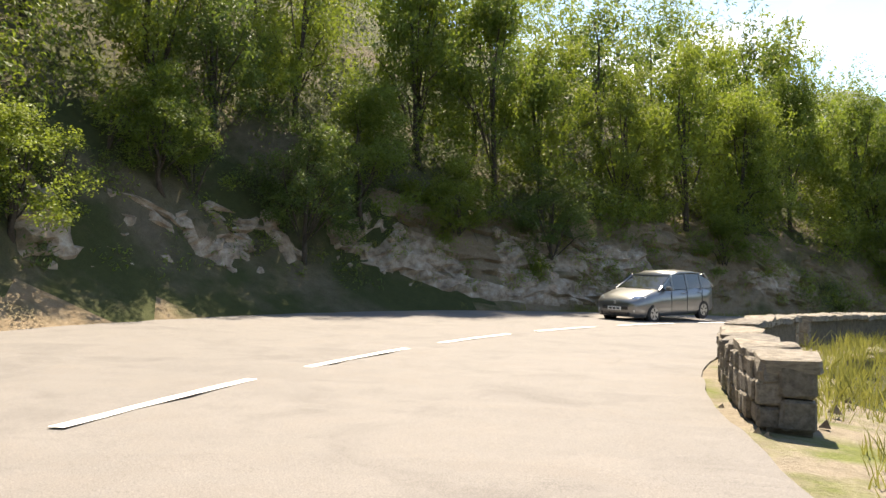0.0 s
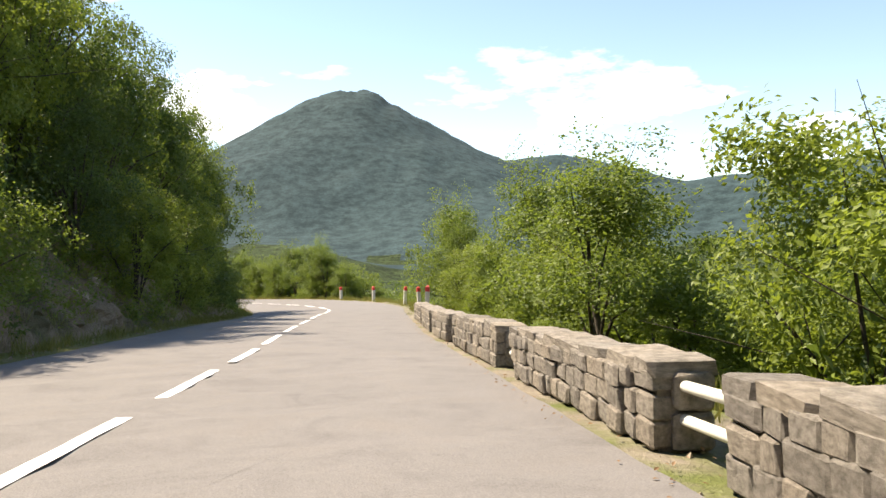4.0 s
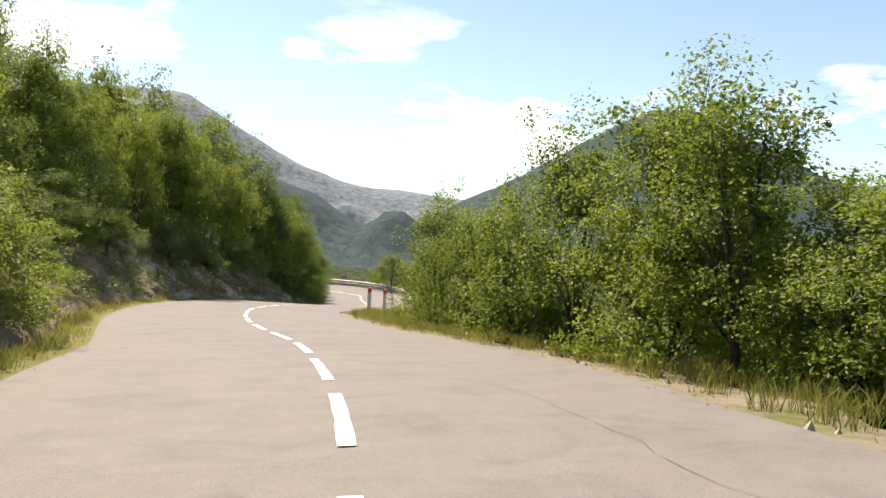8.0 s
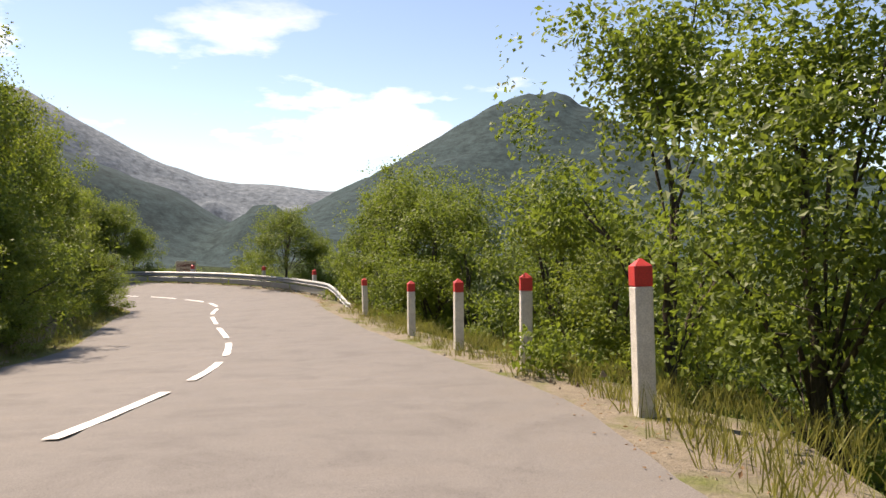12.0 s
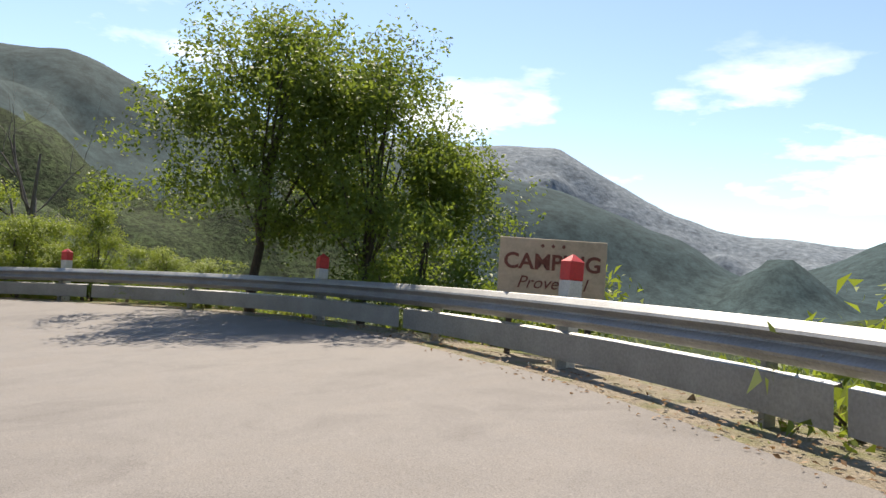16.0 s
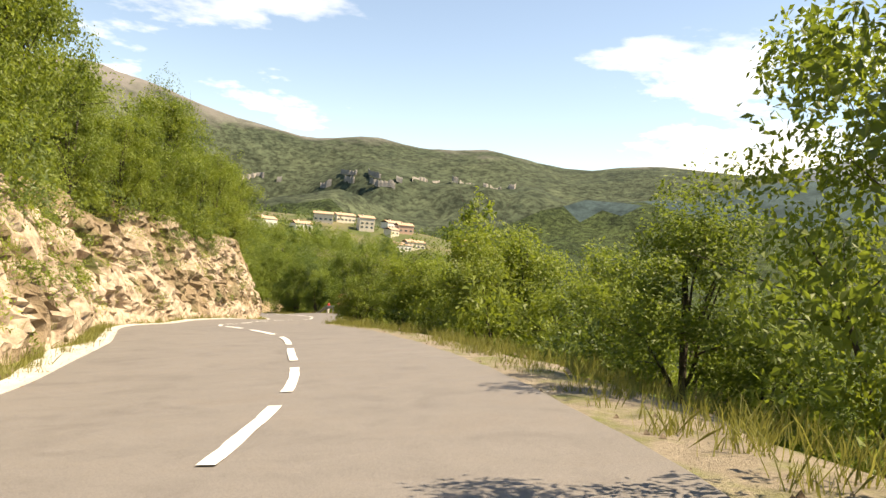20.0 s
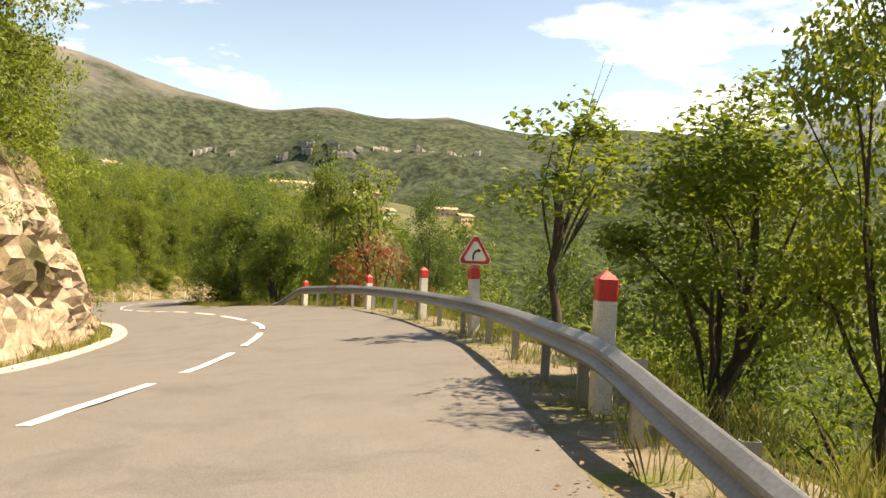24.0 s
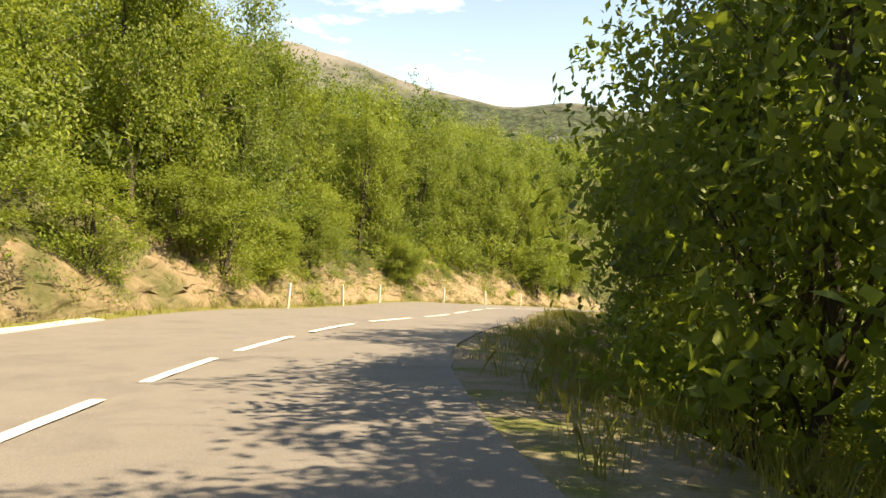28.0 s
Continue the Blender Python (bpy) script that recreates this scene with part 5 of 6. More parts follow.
def posts():
    rng = np.random.RandomState(8)
    a = post_proto(1.5, 0.29, 0.19, "weathered white concrete marker post with a red painted top")
    for s, off, top in POSTS:
        p = on_road(s, edge(s, 1) + off)
        p.z = on_road(s, 0).z + top - 1.5
        copy_thing(a, Matrix.Translation(p) @ Euler((rng.normal() * 0.02, rng.normal() * 0.02, radians(heading(s)) + rng.normal() * 0.1)).to_matrix().to_4x4())
    b = post_proto(1.0, 0, 0.10, "plain white roadside delineator post", "delineator_post", "post", M_TUBE)
    for s, side in ((356.4, -1), (361.4, -1), (364.9, -1), (369.8, -1), (375.0, -1), (380.0, -1)):
        p = on_road(s, edge(s, side) - 0.3)
        copy_thing(b, Matrix.Translation(p) @ Euler((rng.normal() * 0.05, rng.normal() * 0.05, radians(heading(s)))).to_matrix().to_4x4())
    for r in (a, b):
        for c in list(r.children_recursive) + [r]:
            bpy.data.objects.remove(c)


# ---------------------------------------------------------------- guard rails
WAVE = [(0.00, 0.155), (0.015, 0.148), (0.075, 0.095), (0.085, 0.07), (0.02, 0.018), (0.012, 0.0), (0.02, -0.018), (0.085, -0.07), (0.075, -0.095), (0.015, -0.148), (0.0, -0.155)]


def guard_rail(name, s0, s1, off, height, spacing, ramp_in, ramp_out, screen, label):
    root = thing(name, Matrix.Translation(on_road((s0 + s1) / 2, edge((s0 + s1) / 2, 1) + off((s0 + s1) / 2))), label, "guard rail")
    inv = root.matrix_basis.inverted()

    def level(s):
        a = min(1, max(0.0, (s - s0) / ramp_in)) if ramp_in else 1
        b = min(1, max(0.0, (s1 - s) / ramp_out)) if ramp_out else 1
        k = min(a, b)
        return height - (1 - k * k * (3 - 2 * k)) * (height - 0.06)
    sec = 4.0
    s = s0
    while s < s1 - 0.2:
        e = min(s + sec, s1)
        ss = np.linspace(s, min(e + 0.12, s1), 9)
        verts, faces = [], []
        for back in (0, 0.004):
            for q in ss:
                for d, z in WAVE:
                    verts.append(inv @ on_road(float(q), edge(float(q), 1) + off(float(q)) - d + back + (0.003 if int((s - s0) / sec) % 2 else 0), level(float(q)) - 0.155 + z))
        m, k = len(WAVE), len(ss)
        for b in (0, 1):
            o = b * m * k
            for i in range(k - 1):
                for j in range(m - 1):
                    f = (o + i * m + j, o + (i + 1) * m + j, o + (i + 1) * m + j + 1, o + i * m + j + 1)
                    faces.append(f[::-1] if b == 0 else f)
        for i in range(k - 1):
            for j in (0, m - 1):
                faces.append((i * m + j, (i + 1) * m + j, m * k + (i + 1) * m + j, m * k + i * m + j))
        mesh_ob("beam", verts, faces, M_STEEL, root)
        # bolts at the lap
        for z in (-0.045, 0.045):
            p = inv @ on_road(s + 0.06, edge(s, 1) + off(s) - 0.055, level(s) - 0.155 + z)
            bm = bmesh.new()
            bmesh.ops.create_uvsphere(bm, u_segments=6, v_segments=4, radius=0.014, matrix=Matrix.Translation(p))
            part("bolt", bm, M_STEEL, root)
        if screen and s0 + 3 < s + 1 < s1 - 3.5:
            verts, faces = [], []
            t = np.linspace(s + 0.03, e - 0.03, 6)
            prof = ((0.0, 0.07), (-0.012, 0.36), (0.05, 0.375), (0.055, 0.34))
            for q in t:
                for d, z in prof:
                    verts.append(inv @ on_road(float(q), edge(float(q), 1) + off(float(q)) + 0.0 + d, z))
            for i in range(len(t) - 1):
                for j in range(len(prof) - 1):
                    faces.append((i * 4 + j, i * 4 + j + 1, (i + 1) * 4 + j + 1, (i + 1) * 4 + j))
            mesh_ob("lower_screen", verts, faces, M_STEEL, root, "flat steel screen under the beam")
        s = e
    s = s0 + (1.2 if ramp_in else 0.5)
    while s < s1 - 0.3:
        h = level(s) - 0.02
        turn = Euler((0, 0, radians(heading(s)))).to_matrix()
        at = inv @ on_road(s, edge(s, 1) + off(s) + 0.10, 0)
        bm = bmesh.new()
        box_bm((0.10, 0.006, h + 0.5), (at.x, at.y, at.z + (h - 0.5) / 2), 0, bm, turn)
        for sx in (-0.05, 0.05):
            dv = turn @ Vector((sx, 0.025, 0))
            box_bm((0.006, 0.055, h + 0.5), (at.x + dv.x, at.y + dv.y, at.z + (h - 0.5) / 2), 0, bm, turn)
        part("post", bm, M_STEEL, root)
        s += spacing


# ---------------------------------------------------------------- signs
M_SIGNWHITE = plain("sign_white", (0.78, 0.77, 0.74), 0.45, 0, 0.12, 5, 0, 40)
M_SIGNRED = plain("sign_red", (0.50, 0.04, 0.04), 0.45, 0, 0.15, 5, 0, 40)
M_SIGNBLACK = plain("sign_black", (0.03, 0.03, 0.03), 0.5, 0, 0.1, 5, 0, 40)
M_BOARD = plain("board_cream", (0.50, 0.40, 0.28), 0.7, 0, 0.25, 4, 0.1, 30)
M_BROWN = plain("board_lettering", (0.17, 0.055, 0.035), 0.7, 0, 0.2, 6, 0, 30)


def prism(outline, depth):
    """Verts and faces of a plate in the xz plane, facing -y."""
    n = len(outline)
    v = [(x, 0, z) for x, z in outline] + [(x, depth, z) for x, z in outline]
    f = [tuple(range(n)), tuple(range(2 * n - 1, n - 1, -1))]
    f += [(i, i + n, (i + 1) % n + n, (i + 1) % n) for i in range(n)]
    return v, f


def bend_sign():
    s = 311.4
    p = on_road(s, edge(s, 1) + 0.85)
    p.z = on_road(s, 0).z + 0.02
    root = thing("warning_sign", Matrix.LocRotScale(p, Euler((0, 0, radians(heading(302) + 6))), (1.18, 1.18, 1.18)), "triangular red-bordered bend warning sign on a grey post behind the rail", "road sign")
    v, f = tube([(0, 0.05, -0.8), (0, 0.05, 2.05)], [0.03, 0.03], 10)
    mesh_ob("pole", v, f, M_STEEL, root, "", True)
    w, z0 = 0.56, 1.62

    def tri(k, lift):
        h = w * 0.866
        c = z0 + h / 3
        pts = []
        for ang in (90, 210, 330):
            for da in (-9, 0, 9):
                r = w / math.sqrt(3) * k * (0.93 if da else 0.955)
                pts.append((r * math.cos(radians(ang + da)), c + r * math.sin(radians(ang + da))))
        return pts
    for name, k, y, mat, lab in (("backing_plate", 1.06, 0.0, M_SIGNWHITE, "white sign plate"), ("red_border", 1.0, -0.004, M_SIGNRED, "red border"), ("white_field", 0.72, -0.008, M_SIGNWHITE, "white field")):
        v, f = prism(tri(k, 0), 0.014 if name == "backing_plate" else 0.003)
        ob = mesh_ob(name, [(a, b + y, c) for a, b, c in v], f, mat, root, lab)
    # the bent arrow
    path = [(-0.055, z0 + 0.04), (-0.055, z0 + 0.13), (-0.03, z0 + 0.2), (0.03, z0 + 0.235), (0.05, z0 + 0.235)]
    lo = [(x + 0.035, z - 0.0) for x, z in path[:2]] + [(0.0, z0 + 0.17), (0.03, z0 + 0.195), (0.05, z0 + 0.195)]
    v, f = prism(path + [(0.05, z0 + 0.26), (0.1, z0 + 0.215), (0.05, z0 + 0.17)] + lo[::-1], 0.002)
    mesh_ob("arrow", [(a, b - 0.012, c) for a, b, c in v], [q for q in f], M_SIGNBLACK, root, "black bent arrow")


def text_mesh(body, size, mat, parent, at, name="lettering", shear=0.0, bold=0.0):
    cu = bpy.data.curves.new(name, 'FONT')
    cu.body, cu.size, cu.extrude, cu.shear, cu.offset = body, size, 0.003, shear, bold
    cu.align_x = 'CENTER'
    ob = bpy.data.objects.new(name, cu)
    scene.collection.objects.link(ob)
    bpy.context.view_layer.update()
    me = bpy.data.meshes.new_from_object(ob.evaluated_get(bpy.context.evaluated_depsgraph_get()))
    bpy.data.objects.remove(ob)
    me.materials.clear()
    me.materials.append(mat)
    t = new(name, me)
    t.parent = parent
    t.matrix_basis = Matrix.Translation(at) @ Euler((radians(90), 0, 0)).to_matrix().to_4x4()
    return t


def camping_sign():
    root = thing("camping_board", Matrix.LocRotScale((-66.18, 132.66, -6.92), Euler((0, 0, radians(48))), (1.1, 1.1, 1.1)), "weathered cream board with brown camping lettering on two posts", "sign board")
    part("board", box_bm((1.22, 0.03, 0.82), (0, 0, 1.46), 0.006), M_BOARD, root)
    for x in (-0.45, 0.45):
        part("leg", box_bm((0.07, 0.07, 3.4), (x, 0.055, 0.0), 0.01), M_BARK, root, "rough wooden leg")
    text_mesh("CAMPING", 0.25, M_BROWN, root, (0, -0.02, 1.52), bold=0.006)
    text_mesh("Provençal", 0.2, M_BROWN, root, (0, -0.02, 1.30), shear=0.3)
    for k, (z, w) in enumerate(((1.17, 0.8), (1.11, 0.6))):
        part("small_print", box_bm((w, 0.004, 0.025), (0, -0.018, z)), M_BROWN, root, "brown bar of small print")
    for x in (-0.12, 0, 0.12):
        part("star", box_bm((0.035, 0.004, 0.035), (x, -0.018, 1.79), 0, None, Euler((0, radians(45), 0)).to_matrix()), M_BROWN, root)


parapets()
posts()
guard_rail("guard_rail", 226.6, 260.2, lambda s: float(np.interp(s, [226, 229, 233], [1.35, 0.95, 0.5])), 0.74, 1.6, 4.0, 2.2, True, "grey galvanised guard rail with a lower screen round the bend")
guard_rail("guard_rail", 300.8, 324.3, lambda s: float(np.interp(s, [301, 304, 322, 327], [0.75, 0.5, 0.55, 0.95])), 0.74, 1.33, 5.0, 2.8, False, "grey galvanised guard rail on close-set posts")
bend_sign()
camping_sign()


# ---------------------------------------------------------------- rocks and grass
def rock_pieces():
    rng = np.random.RandomState(12)
    shapes = []
    for k in range(9):
        bm = bmesh.new()
        bmesh.ops.create_icosphere(bm, subdivisions=2, radius=0.5)
        off = Vector(rng.uniform(-50, 50, 3))
        for v in bm.verts:
            n = noise.noise(v.co * 2.3 + off) * 0.35 + abs(noise.noise(v.co * 5 + off)) * 0.16
            v.co *= 1 + n
            for ax in range(3):   # broken flat faces
                lim = 0.33 + 0.08 * math.sin(k * 3 + ax)
                v.co[ax] = max(-lim, min(lim, v.co[ax]))
        me = bpy.data.meshes.new("rock")
        bm.to_mesh(me)
        bm.free()
        me.materials.append(M_ROCK)
        shapes.append(me)
    root = thing("rock_outcrop", Matrix(), "pale broken limestone blocks standing out of the cut bank", "rocks", kind="structure")

    def put(s, h, size):
        p = bank_point(s, h / float(bank_top(s)))
        ob = new("rock", shapes[rng.randint(len(shapes))])
        ob.parent = root
        ob.matrix_basis = Matrix.LocRotScale(p, Euler(rng.uniform(0, 6.28, 3)), (size * rng.uniform(0.6, 1.2), size * rng.uniform(0.6, 1.2), size * rng.uniform(0.8, 1.9)))
    for a, b, n in ((262, 322, 300), (20, 58, 46), (160, 204, 60), (100, 118, 14)):
        for _ in range(n):
            s = rng.uniform(a, b)
            bh = float(bank_top(s))
            put(s, rng.uniform(0.02, 0.95) * bh, rng.uniform(0.12, 0.36))
    # small loose stones at the foot of the bank and in the verge
    v_all, f_all = [], []
    for _ in range(2600):
        s = rng.uniform(25, 385)
        left = rng.rand() < 0.6
        u = edge(s, -1) - rng.uniform(0.1, 1.3) if left else edge(s, 1) + rng.uniform(0.05, 1.5)
        p = on_road(s, u, 0.0 if left else -0.05)
        r = rng.uniform(0.015, 0.05) * (1.8 if rng.rand() < 0.08 else 1)
        o = len(v_all)
        for d in ((1, 0, -0.4), (-0.5, 0.87, -0.4), (-0.5, -0.87, -0.4), (0.2, 0.1, 0.9)):
            v_all.append((p.x + d[0] * r * rng.uniform(0.7, 1.4), p.y + d[1] * r * rng.uniform(0.7, 1.4), p.z + d[2] * r + r * 0.4))
        f_all += [(o, o + 1, o + 3), (o + 1, o + 2, o + 3), (o + 2, o, o + 3)]
    tagged(mesh_ob("loose_stones", v_all, f_all, M_ROCK), "small loose stones along the road edges", "stones", kind="stuff")


def grass():
    rng = np.random.RandomState(14)
    for side, name, label, n, mat in ((1, "verge_grass", "dry yellow-green grass on the right verge", 5200, M_GRASSBLADE), (-1, "bank_grass", "tufts of dry grass on the cut bank", 5200, M_GRASSBLADE)):
        base, size = [], []
        for _ in range(n):
            s = rng.uniform(20, 388)
            if side > 0:
                u = edge(s, 1) + 0.35 + rng.beta(1.4, 1.6) * 2.6
                if (36 < s < 119 and u < edge(s, 1) + 0.9) or (224 < s < 265 and u < edge(s, 1) + 1.35):
                    continue
                p = on_road(s, u, -0.08 - 0.2 * max(0, u - edge(s, 1) - 1.6))
                h = rng.uniform(0.10, 0.40)
            else:
                bh, st = float(np.interp(s, BANK_AT, BANK_H)), float(np.interp(s, BANK_AT, BANK_STEEP))
                if rng.rand() < 0.35:
                    p = on_road(s, edge(s, -1) - rng.uniform(0.3, 1.0), -0.02)
                else:
                    k = rng.uniform(0.1, 1.1)
                    p = bank_point(s, k)
                h = rng.uniform(0.12, 0.42)
            base.append(p)
            size.append(h)
        base, size = np.array(base), np.array(size)
        k = 20
        b = np.repeat(base, k, 0) + np.c_[rng.normal(size=(len(base) * k, 2)) * 0.11, np.zeros(len(base) * k)]
        h = np.repeat(size, k) * rng.uniform(0.5, 1.2, len(b))
        ang = rng.uniform(0, 2 * math.pi, len(b))
        w = 0.0035 + 0.005 * rng.rand(len(b))
        ax, ay = np.cos(ang) * w, np.sin(ang) * w
        tip = b + np.c_[rng.normal(size=(len(b), 2)) * (0.35 * h)[:, None], h]
        mid = (b + tip) / 2 + np.c_[np.zeros((len(b), 2)), 0.12 * h]
        v = np.stack([b - np.c_[ax, ay, 0 * ax], b + np.c_[ax, ay, 0 * ax], mid + np.c_[ax, ay, 0 * ax] * 0.7, tip, mid - np.c_[ax, ay, 0 * ax] * 0.7], 1).reshape(-1, 3)
        f = np.arange(5 * len(b)).reshape(-1, 5)
        tagged(mesh_ob(name, v, f, mat), label, "grass", kind="stuff")


def leaf_litter():
    """Brown dry leaves blown together at the foot of the rail and along the verges."""
    rng = np.random.RandomState(51)
    pts = []
    for a, b, side, n in ((226, 264, 1, 4200), (302, 328, 1, 900), (60, 118, 1, 700), (150, 205, 1, 900), (20, 225, -1, 2500), (265, 380, -1, 1500)):
        for _ in range(n):
            s = rng.uniform(a, b)
            pts.append(on_road(s, edge(s, side) + side * (rng.beta(1.6, 1.6) * 1.0 - 0.25), 0.012 if side > 0 else 0.03))
    pts = np.array(pts)
    v, f = leaf_quads(rng, pts, rng.uniform(0.03, 0.065, len(pts)), np.zeros((len(pts), 3)), 2.2)
    tagged(mesh_ob("leaf_litter", v, f, M_LITTER), "brown dry leaves at the road edges", "leaves", kind="stuff")


rock_pieces()
grass()
leaf_litter()


# ---------------------------------------------------------------- the village on the far slope
M_LEDGE = plain("ledge_rock", (0.27, 0.25, 0.22), 0.95, 0, 0.45, 0.12, 0.5, 0.6)
M_WALL = [plain("house_cream", (0.66, 0.58, 0.46), 0.9, 0, 0.15, 0.6, 0.2, 8), plain("house_white", (0.72, 0.69, 0.62), 0.9, 0, 0.12, 0.6, 0.2, 8), plain("house_rose", (0.55, 0.36, 0.27), 0.9, 0, 0.15, 0.6, 0.2, 8)]
M_TILE = plain("roof_tile", (0.47, 0.31, 0.21), 0.9, 0, 0.3, 1.5, 0.4, 10)
M_PANE = plain("window_dark", (0.05, 0.055, 0.06), 0.25, 0, 0.2, 2, 0, 10)
M_SHUTTER = plain("shutter", (0.16, 0.22, 0.2), 0.7, 0, 0.2, 2, 0, 10)


def house(x, y, turn, w, d, h, mat, label):
    z = ground_at(x, y)
    root = thing("house", Matrix.LocRotScale((x, y, z), Euler((0, 0, radians(turn))), None), label, "house", "houses of the village")
    part("wall", box_bm((w, d, h + 3), (0, 0, (h - 3) / 2)), mat, root)
    rise, over = 0.16 * d + 0.3, 0.45
    v = [(-w / 2 - over, -d / 2 - over, h - 0.15), (w / 2 + over, -d / 2 - over, h - 0.15), (w / 2 + over, d / 2 + over, h - 0.15), (-w / 2 - over, d / 2 + over, h - 0.15),
         (-w / 2 - over, 0, h + rise), (w / 2 + over, 0, h + rise)]
    v += [(a, b, c + 0.22) for a, b, c in v]
    f = [(0, 1, 5, 4), (2, 3, 4, 5), (6, 10, 11, 7), (8, 11, 10, 9), (0, 6, 7, 1), (2, 8, 9, 3), (1, 7, 11, 5), (5, 11, 8, 2), (3, 9, 10, 4), (4, 10, 6, 0)]
    mesh_ob("roof", v, f, M_TILE, root)
    ch = part("chimney", box_bm((0.7, 0.7, 1.6), (w * 0.25, d * 0.15, h + rise), 0.03), mat, root)
    n = max(2, int(w / 3.2))
    for storey in range(max(1, int(h / 2.8))):
        for side in (-1, 1):
            for i in range(n):
                wx, wz = (i + 0.5) / n * w - w / 2, 1.6 + 2.8 * storey
                win = part("window", box_bm((1.0, 0.08, 1.3), (wx, side * (d / 2 + 0.02), wz), 0.02), M_PANE, root)
                for k in (-1, 1):
                    part("shutter", box_bm((0.5, 0.06, 1.35), (wx + k * 0.78, side * (d / 2 + 0.06), wz), 0.01), M_SHUTTER, win)


VILLAGE = [  # yaw and distance from the hub of the plan, turn, width, depth, height, wall
    (155.2, 496, 12, 13, 8, 4.5, 1), (154.0, 536, -20, 14, 8, 5.5, 0), (152.6, 552, 8, 16, 8, 5, 0), (157.8, 483, 30, 15, 8, 5, 1),
    (150.7, 535, -8, 11, 9, 8.2, 0), (148.9, 564, 18, 17, 8, 5, 1), (147.9, 556, -6, 12, 9, 5.5, 2), (148.6, 532, 25, 9, 7, 4, 0),
    (146.4, 497, 5, 14, 8, 4.5, 0), (147.3, 490, 10, 13, 8, 4, 1), (142.6, 560, -15, 16, 7, 5, 2), (141.3, 556, 14, 13, 8, 5, 2),
    (165.0, 513, 20, 11, 8, 6, 1), (164.1, 519, -12, 11, 8, 5, 1)
]


def village():
    for yaw, dist, turn, w, d, h, k in VILLAGE:
        a = radians(yaw)
        house(HUB[0] - math.sin(a) * dist, HUB[1] + math.cos(a) * dist, turn, w, d, h, M_WALL[k],
              ("cream", "white", "rose")[k] + " rendered village house with a low tiled roof")


village()


def rock_ledges():
    """Broken bands of grey rock that run along the slope above the village."""
    rng = np.random.RandomState(81)
    last = 0.0
    for level, a0, a1, tall in ((104, 149, 164, 9.0), (121, 143, 158, 7.0)):
        run = []
        for k, yaw in enumerate(np.arange(a0, a1, 0.12)):
            a = radians(float(yaw))
            rs = np.arange(850.0, 1750.0, 6.0)
            lift = level + 7 * math.sin(yaw * 0.9) + 3 * math.sin(yaw * 3.1)
            z = far_height(HUB[0] - math.sin(a) * rs, HUB[1] + math.cos(a) * rs)
            hit = np.nonzero(z > lift)[0]
            gap = fbm(np.array([yaw * 10.0]), np.array([level * 1.0]), 9.0, 3, 15)[0] < -0.12
            if len(hit) and not gap:
                r = float(rs[hit[0]]) - 5
                if run and abs(r - last) > 22:
                    gap = True
                last = r
                h = tall * rng.uniform(0.6, 1.2)
                run.append([(HUB[0] - math.sin(a) * (r + o), HUB[1] + math.cos(a) * (r + o), lift + dz) for o, dz in ((-1.5, -4), (0, h * 0.5), (1.5, h), (9, h + 0.5))])
            if (gap or yaw > a1 - 0.13 or not len(hit)) and len(run) > 3:
                verts = [p for col in run for p in col]
                faces = [(4 * i + j, 4 * i + j + 1, 4 * i + j + 5, 4 * i + j + 4) for i in range(len(run) - 1) for j in range(3)]
                tagged(mesh_ob("rock_ledge", verts, faces, M_LEDGE), "long broken ledge of grey rock on the far slope", "rock", "ledges on the slope")
                run = []
            elif gap:
                run = []


rock_ledges()


# ---------------------------------------------------------------- the oncoming family car
M_CARPAINT = plain("car_grey_paint", (0.24, 0.24, 0.235), 0.28, 0.75, 0.06, 3, 0, 30)
M_GLASS = plain("car_glass", (0.02, 0.022, 0.024), 0.06, 0, 0.05, 2, 0, 10, 0.9)
M_TYRE = plain("tyre_rubber", (0.025, 0.025, 0.025), 0.85, 0, 0.2, 8, 0.2, 40)
M_RIM = plain("alloy_rim", (0.5, 0.5, 0.5), 0.3, 0.9, 0.1, 8, 0, 40)
M_TRIM = plain("black_trim", (0.03, 0.03, 0.03), 0.6, 0, 0.15, 8, 0, 40)
M_LAMP = plain("headlamp_lens", (0.75, 0.77, 0.8), 0.12, 0.3, 0.05, 8, 0, 40)
M_PLATE = plain("plate_white", (0.75, 0.75, 0.72), 0.5, 0, 0.05, 8, 0, 40)


